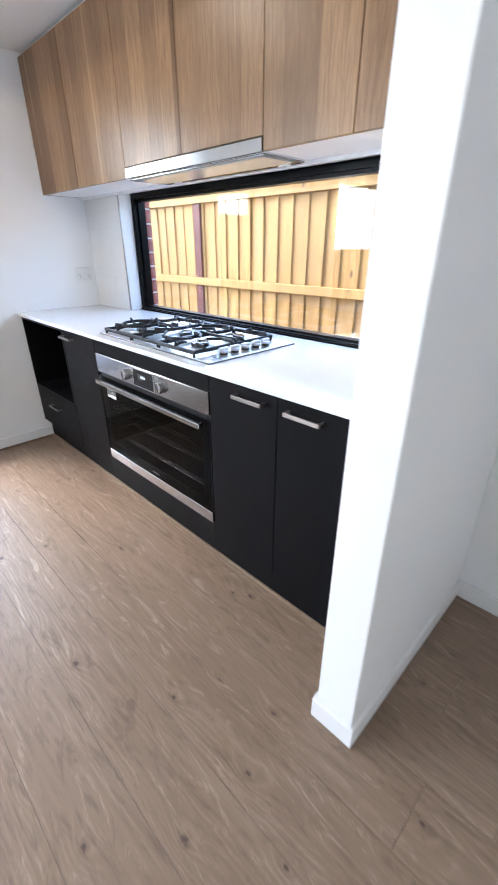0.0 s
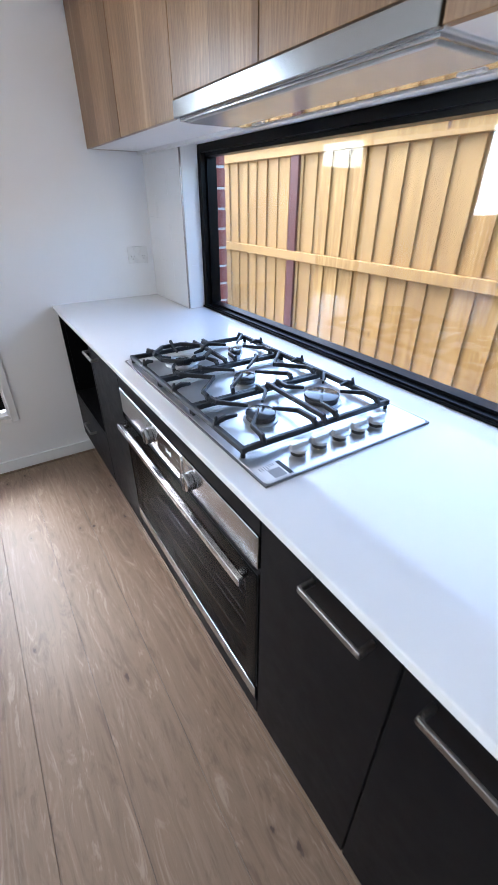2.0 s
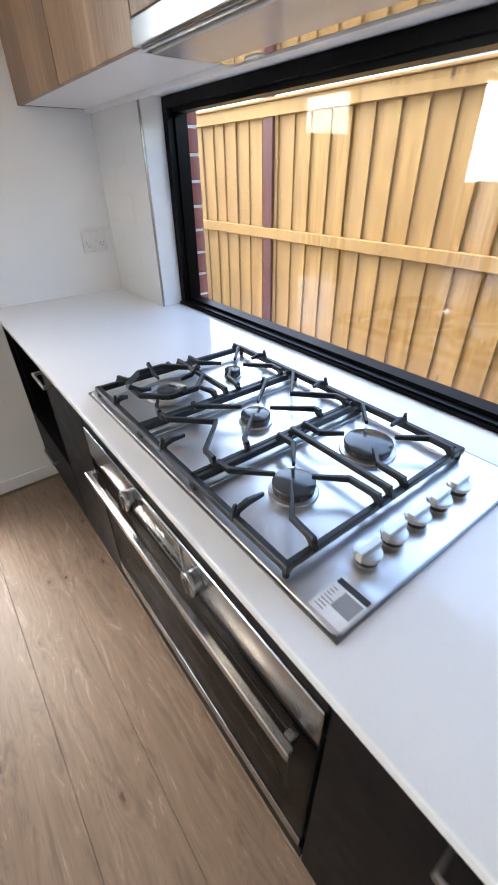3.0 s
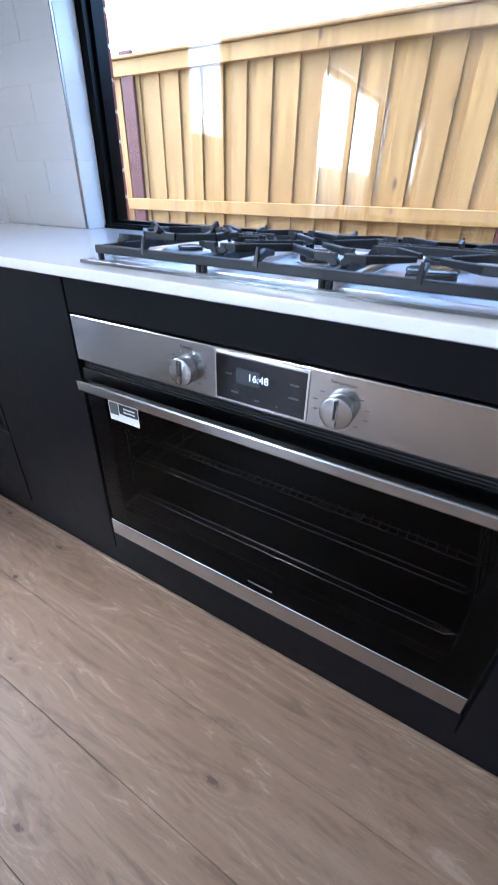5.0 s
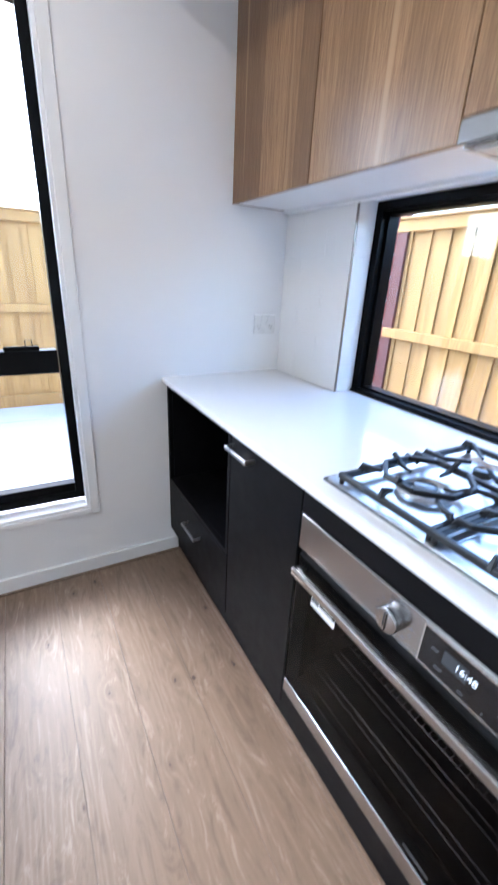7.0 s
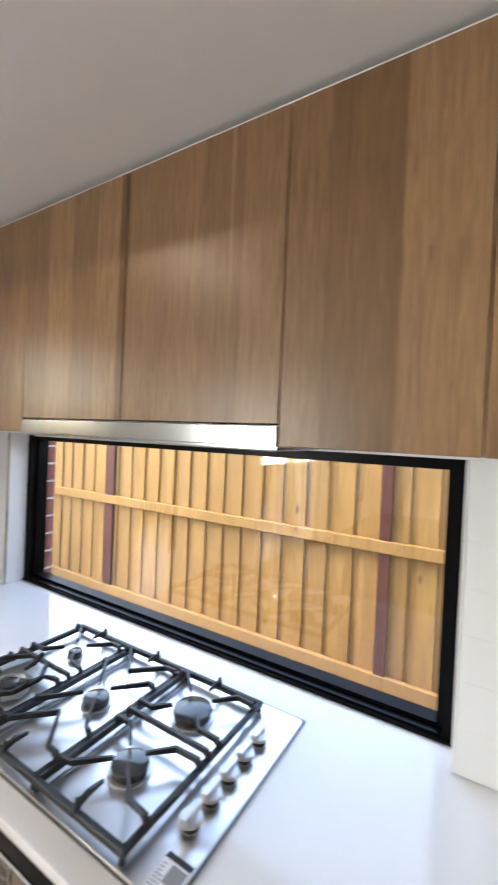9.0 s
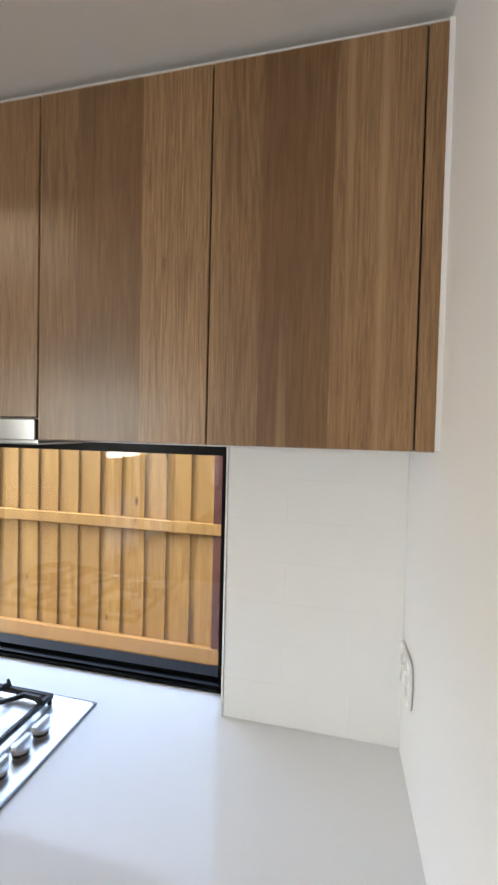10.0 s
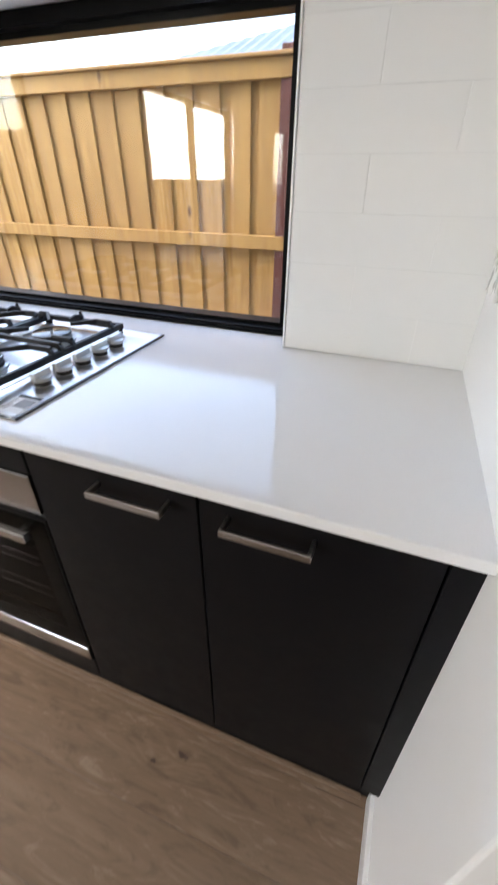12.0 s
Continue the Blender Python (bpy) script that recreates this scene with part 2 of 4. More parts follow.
def veneer():
    """Vertical oak laminate laid up in staves of differing tone."""
    n = Net("oak_laminate")
    v = n.coords(spread=23.0)
    sep = n.node("SeparateXYZ", {0: v})
    stave = n.node("TexVoronoi", {"W": n.math("MULTIPLY", sep.outputs[0], 9.0), "Scale": 1.0}, voronoi_dimensions="1D")
    tone = n.node("SeparateColor", {0: stave.outputs["Color"]}).outputs[0]
    shift = n.node("VectorMath", {0: v, 1: n.node("VectorMath", {0: stave.outputs["Color"], 1: (3.0, 3.0, 3.0)}, operation="MULTIPLY").outputs[0]}, operation="ADD").outputs[0]
    drift = n.noise(n.node("Mapping", {"Vector": shift, "Scale": (7, 1, 1.1)}).outputs[0], 1.0, 3, 0.55)
    streak = n.noise(n.node("Mapping", {"Vector": shift, "Scale": (150, 9, 5.5)}).outputs[0], 1.0, 6, 0.78, 1.6)
    phase = n.math("ADD", n.math("MULTIPLY", sep.outputs[0], 330.0), n.math("MULTIPLY", drift, 75.0))
    arch = n.math("MULTIPLY", n.math("POWER", n.math("ADD", n.math("MULTIPLY", n.math("SINE", phase), 0.5), 0.5), 2.0), n.math("MULTIPLY", n.math("SUBTRACT", drift, 0.45), 3.0, True))
    lines = n.math("ADD", n.math("MULTIPLY", n.math("SUBTRACT", streak, 0.42), 3.6, True), n.math("MULTIPLY", arch, 0.6), True)
    fine = n.noise(n.node("Mapping", {"Vector": v, "Scale": (420, 30, 9)}).outputs[0], 1.0, 3, 0.6)
    blot = n.noise(n.node("Mapping", {"Vector": shift, "Scale": (16, 2, 1.6)}).outputs[0], 1.0, 3, 0.5)
    c = n.mix(n.math("ADD", n.math("MULTIPLY", tone, 0.92), n.math("MULTIPLY", n.math("SUBTRACT", blot, 0.2), 0.45), True), (0.165, 0.086, 0.035), (0.470, 0.285, 0.145))
    c = n.mix(n.math("MULTIPLY", lines, 0.82), c, (0.122, 0.060, 0.024))
    c = n.mix(n.math("MULTIPLY", n.math("MULTIPLY", n.math("SUBTRACT", fine, 0.35), 3.0, True), 0.5), c, (0.115, 0.056, 0.023))
    edge = n.math("SUBTRACT", n.noise(n.node("Mapping", {"Vector": v, "Scale": (30, 1, 0.25)}).outputs[0], 1.0, 1, 0.4), 0.68)
    c = n.mix(n.math("MULTIPLY", n.math("MULTIPLY", edge, 14.0, True), 0.85), c, (0.43, 0.285, 0.16))
    n.set(color=c, rough=n.math("ADD", n.math("MULTIPLY", fine, 0.10), 0.27), spec=0.5)
    n.bump(n.math("ADD", fine, lines), 0.12, 0.0006)
    return n.m


VENEER = veneer()


def pine():
    """Treated pine palings with knots and weather marks."""
    n = Net("treated_pine")
    v = n.coords(spread=31.0)
    st = n.node("Mapping", {"Vector": v, "Scale": (9, 9, 0.9)}).outputs[0]
    a = n.noise(st, 2.0, 4, 0.6, 0.8)
    fine = n.noise(n.node("Mapping", {"Vector": v, "Scale": (140, 140, 5)}).outputs[0], 1.0, 3)
    c = n.mix(n.math("MULTIPLY", n.math("SUBTRACT", a, 0.3), 2.4, True), (0.300, 0.158, 0.038), (0.55, 0.338, 0.108))
    c = n.mix(n.math("MULTIPLY", fine, 0.62), c, (0.20, 0.105, 0.029))
    tone = n.node("ObjectInfo").outputs["Random"]
    c = n.mix(n.math("MULTIPLY", tone, 0.55), c, (0.29, 0.165, 0.055))
    kv = n.node("Mapping", {"Vector": v, "Scale": (8, 8, 3.2)}).outputs[0]
    cells = n.node("TexVoronoi", {"Vector": kv, "Scale": 1.0})
    rare = n.math("GREATER_THAN", n.node("SeparateColor", {0: cells.outputs["Color"]}).outputs[0], 0.62)
    k = n.math("ADD", cells.outputs["Distance"], n.math("MULTIPLY", n.math("SUBTRACT", 1.0, rare), 0.5))
    streak = n.noise(n.node("Mapping", {"Vector": v, "Scale": (46, 46, 0.7)}).outputs[0], 1.0, 3, 0.6, 0.5)
    c = n.mix(n.math("MULTIPLY", n.math("MULTIPLY", n.math("SUBTRACT", streak, 0.50), 5.0, True), 0.42), c, (0.175, 0.080, 0.022))
    core = n.math("SUBTRACT", 1.0, n.math("MULTIPLY", k, 7.0), True)
    c = n.mix(n.math("MULTIPLY", core, 1.6, True), c, (0.095, 0.044, 0.017))
    n.set(color=c, rough=0.75)
    n.bump(fine, 0.3, 0.0015)
    return n.m


PINE = pine()


def brick_mat():
    n = Net("red_clay_brick")
    v = n.coords(spread=17.0)
    f = n.noise(v, 25, 5, 0.65)
    c = n.mix(f, (0.16, 0.045, 0.035), (0.34, 0.11, 0.075))
    c = n.mix(n.math("MULTIPLY", n.node("ObjectInfo").outputs["Random"], 0.4), c, (0.20, 0.06, 0.05))
    n.set(color=c, rough=0.85)
    n.bump(n.noise(v, 160, 3), 0.4, 0.002)
    return n.m


BRICK = brick_mat()


def ground_mat():
    n = Net("pale_gravel_ground")
    v = n.coords()
    c = n.mix(n.noise(v, 0.8, 4), (0.27, 0.25, 0.22), (0.40, 0.38, 0.34))
    c = n.mix(n.math("MULTIPLY", n.noise(v, 70, 3), 0.5), c, (0.18, 0.165, 0.145))
    n.set(color=c, rough=0.95)
    n.bump(n.noise(v, 90, 3), 0.6, 0.01)
    return n.m


GROUND = ground_mat()


def pane_glass(name, tint, sheen=1.0):
    """Clear flat glass: see-through, with a mirror gloss that grows towards grazing angles."""
    n = Net(name)
    tr = n.node("BsdfTransparent", {"Color": (*tint, 1)})
    gl = n.node("BsdfGlossy", {"Color": (1, 1, 1, 1), "Roughness": 0.004})
    facing = n.node("LayerWeight", {"Blend": 0.5}).outputs["Facing"]
    gloss = n.math("ADD", n.math("MULTIPLY", n.math("POWER", facing, 5.0), 0.96 * sheen), 0.04 * sheen)
    mx = n.node("MixShader", {0: gloss, 1: tr.outputs[0], 2: gl.outputs[0]})
    n.t.links.new(mx.outputs[0], n.out.inputs["Surface"])
    return n.m


GLASS = pane_glass("window_glass", (0.97, 0.98, 0.975), 0.8)
OVENGLASS = pane_glass("smoked_oven_glass", (0.52, 0.52, 0.535), 0.24)
LEDS = Net("display_digits").set(color=(0.8, 0.9, 1.0)).m
LEDS.node_tree.nodes["Principled BSDF"].inputs["Emission Color"].default_value = (0.85, 0.93, 1.0, 1)
LEDS.node_tree.nodes["Principled BSDF"].inputs["Emission Strength"].default_value = 0.06

LAMPLENS = Net("lit_lens").set(color=(0.9, 0.85, 0.75)).m
LAMPLENS.node_tree.nodes["Principled BSDF"].inputs["Emission Color"].default_value = (1.0, 0.84, 0.66, 1)
LAMPLENS.node_tree.nodes["Principled BSDF"].inputs["Emission Strength"].default_value = 42.0

# ---- building helpers ----
ORIGIN = {}


def thing(name, at, label, category, group="", kind=""):
    """An empty at the thing's base that parents its parts."""
    ob = new(name)
    ob.location = at
    ob.empty_display_size = 0.05
    ORIGIN[ob.name] = Vector(at)
    return tagged(ob, label, category, group, kind)


def mesh_of(name, bm, material, origin):
    bmesh.ops.translate(bm, verts=bm.verts, vec=-origin)
    bmesh.ops.recalc_face_normals(bm, faces=bm.faces)
    me = bpy.data.meshes.new(name)
    bm.to_mesh(me)
    bm.free()
    me.materials.append(material)
    return me


def part(name, bm, material, parent, label=""):
    """Links a bmesh, given in world coordinates, as one mesh under a thing or a part."""
    o = ORIGIN[parent.name]
    ob = new(name, mesh_of(name, bm, material, o))
    ob.parent = parent
    ORIGIN[ob.name] = o
    return tagged(ob, label)


def whole(name, bm, material, label, category, kind="", at=(0, 0, 0), group=""):
    """Links a bmesh, given in world coordinates, as a thing of one mesh."""
    ob = new(name, mesh_of(name, bm, material, Vector(at)))
    ob.location = at
    ORIGIN[ob.name] = Vector(at)
    return tagged(ob, label, category, group, kind)


def box(x0, x1, y0, y1, z0, z1, bevel=0.0, seg=1, bm=None):
    """A box between the given limits, with rounded edges; into bm where one is given."""
    b = bmesh.new()
    bmesh.ops.create_cube(b, size=1)
    for v in b.verts:
        v.co = Vector((x0 + (v.co.x + 0.5) * (x1 - x0), y0 + (v.co.y + 0.5) * (y1 - y0), z0 + (v.co.z + 0.5) * (z1 - z0)))
    if bevel:
        bmesh.ops.bevel(b, geom=b.edges[:], offset=bevel, segments=seg, affect="EDGES", profile=0.5)
    return join(bm, b)


def join(bm, b):
    if bm is None:
        return b
    me = bpy.data.meshes.new("tmp")
    b.to_mesh(me)
    b.free()
    bm.from_mesh(me)
    bpy.data.meshes.remove(me)
    return bm


def disc(c, r, h, n=32, bevel=0.0, axis="z", bm=None, r2=None):
    """A round solid on centre c, of radius r (r2 at its far end) and height h along the axis."""
    b = bmesh.new()
    bmesh.ops.create_cone(b, cap_ends=True, segments=n, radius1=r, radius2=r if r2 is None else r2, depth=h)
    if bevel:
        es = [e for e in b.edges if abs(e.verts[0].co.z - e.verts[1].co.z) < 1e-6]
        bmesh.ops.bevel(b, geom=es, offset=bevel, segments=2, affect="EDGES", profile=0.5)
    m = Matrix.Translation((0, 0, h / 2))
    if axis == "y":
        m = Matrix.Rotation(radians(90), 4, "X") @ m
    elif axis == "x":
        m = Matrix.Rotation(radians(90), 4, "Y") @ m
    bmesh.ops.transform(b, matrix=Matrix.Translation(c) @ m, verts=b.verts)
    return join(bm, b)


def sweep(pts, w, h, bm=None, taper=1.0):
    """A bar of width w and height h along a path, lying level, its end tapered."""
    b = bmesh.new()
    rings = []
    pts = [Vector(p) for p in pts]
    for i, p in enumerate(pts):
        d = (pts[min(i + 1, len(pts) - 1)] - pts[max(i - 1, 0)])
        side = Vector((-d.y, d.x, 0))
        side = side.normalized() if side.length > 1e-6 else Vector((1, 0, 0))
        up = side.cross(d.normalized()) * -1 if d.length else Vector((0, 0, 1))
        if up.z < 0:
            up = -up
        k = taper if i == len(pts) - 1 else 1.0
        ww, hh = w * k / 2, h * k / 2
        c = 0.28
        ring = []
        for a, e in ((-1, -1 + c), (-1, 1 - c), (-1 + c, 1), (1 - c, 1), (1, 1 - c), (1, -1 + c), (1 - c, -1), (-1 + c, -1)):
            ring.append(b.verts.new(p + side * ww * a + up * hh * e))
        rings.append(ring)
    for r0, r1 in zip(rings, rings[1:]):
        for i in range(8):
            b.faces.new((r0[i], r0[(i + 1) % 8], r1[(i + 1) % 8], r1[i]))
    b.faces.new(rings[0])
    b.faces.new(list(reversed(rings[-1])))
    return join(bm, b)


def rod(p, q, r, n=8, bm=None):
    """A round wire from p to q."""
    p, q = Vector(p), Vector(q)
    b = bmesh.new()
    bmesh.ops.create_cone(b, cap_ends=True, segments=n, radius1=r, radius2=r, depth=(q - p).length)
    m = Matrix.Translation((p + q) / 2) @ (q - p).to_track_quat("Z", "Y").to_matrix().to_4x4()
    bmesh.ops.transform(b, matrix=m, verts=b.verts)
    return join(bm, b)


def smooth(ob):
    for p in ob.data.polygons:
        p.use_smooth = True
    return ob


def smooth_by_angle(ob, limit=0.6):
    """Rounds the sides of a turned piece and keeps its rims crisp."""
    ob.data.shade_smooth()
    ob.data.set_sharp_from_angle(angle=limit)
    return ob


def lettering(name, text, size, material, parent, at, turn=(90, 0, 0), align="CENTER", label=""):
    """Raised lettering in the built-in font, as a mesh."""
    cu = bpy.data.curves.new(name, "FONT")
    cu.body, cu.size, cu.extrude, cu.align_x, cu.align_y = text, size, 0.0002, align, "CENTER"
    tmp = bpy.data.objects.new("tmp", cu)
    scene.collection.objects.link(tmp)
    bpy.context.view_layer.update()
    me = bpy.data.meshes.new_from_object(tmp.evaluated_get(bpy.context.evaluated_depsgraph_get()))
    bpy.data.objects.remove(tmp)
    me.transform(pose(*(Vector(at) - ORIGIN[parent.name]), *turn))
    me.materials.clear()
    me.materials.append(material)
    ob = new(name, me)
    ob.parent = parent
    ORIGIN[ob.name] = ORIGIN[parent.name]
    return tagged(ob, label)


def wall_with(name, axis, c0, c1, a0, a1, z0, z1, holes, material, label):
    """A thick wall from a0 to a1 along x or y, from c0 to c1 across, with openings (b0, b1, h0, h1) through it."""
    cuts = sorted({a0, a1, *[h[0] for h in holes], *[h[1] for h in holes]})
    b = bmesh.new()
    for s0, s1 in zip(cuts, cuts[1:]):
        mid = (s0 + s1) / 2
        spans, low = [], z0
        for h in sorted((h for h in holes if h[0] < mid < h[1]), key=lambda h: h[2]):
            spans.append((low, h[2]))
            low = h[3]
        spans.append((low, z1))
        for u0, u1 in spans:
            if u1 - u0 > 1e-4:
                if axis == "x":
                    box(s0, s1, c0, c1, u0, u1, bm=b)
                else:
                    box(c0, c1, s0, s1, u0, u1, bm=b)
    bmesh.ops.remove_doubles(b, verts=b.verts, dist=1e-5)
    seen = {}
    for f in b.faces[:]:
        key = tuple(round(x, 4) for x in f.calc_center_median())
        seen.setdefault(key, []).append(f)
    bmesh.ops.delete(b, geom=[f for fs in seen.values() if len(fs) > 1 for f in fs], context="FACES_ONLY")
    return whole(name, b, material, label, "wall", "structure")


# ---- the shell of the room ----
XR, YS = 2.656, -0.800          # inner face of the stub wall, its free end
WX0, WX1, WZ0, WZ1 = 0.446, 2.236, 0.90, 1.591   # splashback window opening
CEIL_LOW, CEIL_HIGH = 2.281, 2.56
RX, RY = 5.2, -8.2              # far corner of the room
LW = [(-1.46, -0.93, 0.335, 2.10), (-4.80, -2.75, 0.0, 1.98), (-7.42, -6.45, 0.335, 1.98)]   # openings of the window wall

back = wall_with("wall_back", "x", 0.008, 0.17, -0.12, RX, 0.0, 2.66, [(WX0, WX1, WZ0 - 0.03, WZ1)], WALL, "white painted plaster wall behind the kitchen bench")
left = wall_with("wall_left", "y", -0.12, 0.0, RY, 0.008, 0.0, 2.66, LW, WALL, "white painted plaster wall with tall windows")
right = wall_with("wall_right", "y", RX, RX + 0.12, RY, 0.008, 0.0, 2.66, [], WALL, "plain white painted plaster wall")
rear = wall_with("wall_rear", "x", RY - 0.12, RY, -0.12, RX + 0.12, 0.0, 2.66, [], WALL, "plain white painted plaster wall")
stub = whole("wall_stub", box(XR, XR + 0.130, YS, 0.008, 0, CEIL_HIGH, 0.004, 2), WALL, "white plaster nib wall ending the kitchen bench", "wall", "structure")
for vert in stub.data.vertices:
    # the free end of the nib runs a little out of square
    if vert.co.x + stub.location.x < XR + 0.02 and vert.co.y + stub.location.y < YS + 0.02:
        vert.co.x += 0.012
whole("ceiling", box(-0.12, RX + 0.12, RY - 0.12, 0.17, CEIL_HIGH, 2.66), CEIL, "white flat plaster ceiling", "ceiling", "structure")
whole("ceiling_bulkhead", box(0.0, XR + 0.013, -0.778, 0.008, CEIL_LOW, CEIL_HIGH, 0.002), CEIL, "lowered white plaster bulkhead over the kitchen bench", "ceiling", "structure")
floor = whole("floor", box(-0.10, RX, RY, 0.008, -0.10, -0.012), CARCASE, "limed oak plank floor with dark knots", "floor", "structure")


def skirting(name, x0, x1, y0, y1, d):
    """A skirting board along a wall, with a rounded top edge; d is the way that it faces."""
    b = box(x0, x1, y0, y1, 0.0, 0.075, 0.003, 2)
    return whole(name, b, TRIM, "low white painted skirting board", "skirting", "structure", at=(x0, y0, 0))


skirting("baseboard_left", 0.0, 0.014, -2.75, -0.53, 0)
skirting("baseboard_stub_inner", XR - 0.001, XR + 0.012, YS, -0.53, 0)
skirting("baseboard_stub_end", XR + 0.001, XR + 0.141, YS - 0.011, YS, 0)
skirting("baseboard_stub_outer", XR + 0.130, XR + 0.141, YS, 0.008, 0)
skirting("baseboard_alcove", XR + 0.141, RX, -0.006, 0.008, 0)
skirting("baseboard_right", RX - 0.014, RX, RY, -0.006, 0)
skirting("baseboard_rear", 0.0, RX - 0.014, RY, RY + 0.014, 0)


# ---- windows ----
def ring(x0, x1, z0, z1, w, y0, y1, bevel=0.003):
    """A mitred frame round an opening in the plane of x and z."""
    b = bmesh.new()
    loops = []
    for y, d in ((y0, 0), (y0, w), (y1, w), (y1, 0)):
        loops.append([b.verts.new(p) for p in ((x0 + d, y, z0 + d), (x1 - d, y, z0 + d), (x1 - d, y, z1 - d), (x0 + d, y, z1 - d))])
    for k in range(4):
        p, q = loops[k], loops[(k + 1) % 4]
        for i in range(4):
            j = (i + 1) % 4
            b.faces.new((p[i], p[j], q[j], q[i]))
    if bevel:
        keep = [e for e in b.edges if len(e.link_faces) == 2 and e.calc_face_angle() > 0.5]
        bmesh.ops.bevel(b, geom=keep, offset=bevel, segments=1, affect="EDGES", profile=0.5)
    return b


def flat_ring(x0, x1, y0, y1, w, z0, z1, bevel=0.001):
    """The same frame lying level."""
    b = ring(x0, x1, y0, y1, w, z0, z1, bevel)
    for v in b.verts:
        v.co = Vector((v.co.x, v.co.z, v.co.y))
    return b


win = thing("window_1", ((WX0 + WX1) / 2, 0.13, WZ0), "long black aluminium splashback window above the white bench", "window", kind="structure")
part("window_frame", ring(WX0 + 0.004, WX1 - 0.002, WZ0 - 0.014, WZ1 - 0.002, 0.030, 0.088, 0.166), BLACKALU, win)
part("glazing_bead", ring(WX0 + 0.030, WX1 - 0.030, WZ0 + 0.010, WZ1 - 0.030, 0.016, 0.112, 0.16, 0.002), BLACKALU, win)
pane = part("pane", box(WX0 + 0.044, WX1 - 0.044, 0.134, 0.140, WZ0 + 0.024, WZ1 - 0.044), GLASS, win, "clear glass pane")
part("sill_bead", box(WX0 + 0.004, WX1 - 0.002, 0.078, 0.088, WZ0 + 0.001, WZ0 + 0.010, 0.002), BLACKALU, win)


def side_window(name, y0, y1, z0, z1, label, transom=None, mullions=()):
    """A black aluminium window in the wall at x = 0, with a white reveal."""
    w = thing(name, (-0.08, (y0 + y1) / 2, z0), label, "window", kind="structure")
    def yz(y0, y1, z0, z1, t, x0, x1):
        b = ring(y0, y1, z0, z1, t, x0, x1)
        for v in b.verts:
            v.co = Vector((v.co.y, v.co.x, v.co.z))
        return b
    lift = 0.03 if z0 > 0.1 else 0.0
    part("window_frame", yz(y0 + 0.012, y1 - 0.012, z0 + lift, z1 - 0.012, 0.034, -0.12, -0.058), BLACKALU, w)
    part("bottom_rail", box(-0.114, -0.064, y0 + 0.04, y1 - 0.04, z0 + lift + 0.03, z0 + lift + 0.072, 0.003), BLACKALU, w)
    zs = [z0 + lift + 0.072] + ([transom, transom + 0.09] if transom else []) + [z1 - 0.054]
    ys = [y0 + 0.046] + [m for p in mullions for m in (p - 0.035, p + 0.035)] + [y1 - 0.046]
    if transom:
        part("transom", box(-0.118, -0.060, y0 + 0.05, y1 - 0.05, transom, transom + 0.09, 0.003), BLACKALU, w)
    for p in mullions:
        part("mullion", box(-0.116, -0.062, p - 0.035, p + 0.035, z0 + 0.04, z1 - 0.05, 0.003), BLACKALU, w)
    for u0, u1 in zip(zs[::2], zs[1::2]):
        for s0, s1 in zip(ys[::2], ys[1::2]):
            part("pane", box(-0.096, -0.090, s0 - 0.004, s1 + 0.004, u0 - 0.004, u1 + 0.004), GLASS, w, "clear glass pane")
    part("reveal", box(-0.058, 0.002, y1 - 0.012, y1, z0 + 0.012, z1), TRIM, w, "white painted reveal")
    part("reveal", box(-0.058, 0.002, y0, y0 + 0.012, z0 + 0.012, z1), TRIM, w, "white painted reveal")
    part("reveal", box(-0.058, 0.001, y0 + 0.012, y1 - 0.012, z1 - 0.012, z1), TRIM, w, "white painted reveal")
    if lift:
        part("window_sill", box(-0.058, 0.003, y0, y1, z0, z0 + 0.014, 0.002), TRIM, w, "white painted sill")
        arch = box(0.0, 0.010, y1, y1 + 0.04, z0 - 0.026, z1 + 0.04, 0.002)
        box(0.0, 0.010, y0 - 0.04, y0, z0 - 0.026, z1 + 0.04, 0.002, bm=arch)
        box(0.0, 0.0095, y0, y1, z0 - 0.026, z0, 0.002, bm=arch)
        box(0.0, 0.0095, y0, y1, z1, z1 + 0.04, 0.002, bm=arch)
        part("architrave", arch, TRIM, w, "narrow white architrave")
    return w


w2 = side_window("window_2", *LW[0], "tall black aluminium awning window over a fixed pane", transom=0.93)
part("chain_winder", box(-0.060, -0.046, -1.16, -1.04, 1.022, 1.04, 0.004), BLACKALU, w2)
loop = sweep([(-0.05, -1.063, 1.03), (-0.048, -1.063, 1.062), (-0.048, -1.086, 1.062), (-0.05, -1.086, 1.03)], 0.004, 0.004)
part("winder_handle", loop, BLACKALU, w2)
side_window("door_1", *LW[1], "wide black aluminium sliding glass door", mullions=(-3.775,))
side_window("window_3", *LW[2], "tall black aluminium window", transom=0.93)

# ---- splashback tiles' metal corner trims ----
for x0, x1 in ((WX0 - 0.002, WX0 + 0.003), (WX1 - 0.003, WX1 + 0.002)):
    whole("tile_trim", box(x0, x1, -0.002, 0.006, WZ0, WZ1 - 0.004, 0.001), NICKEL if x0 < 1 else TRIM, "thin satin metal edge on the tiled window reveal", "trim", "structure", at=(x0, 0, WZ0))

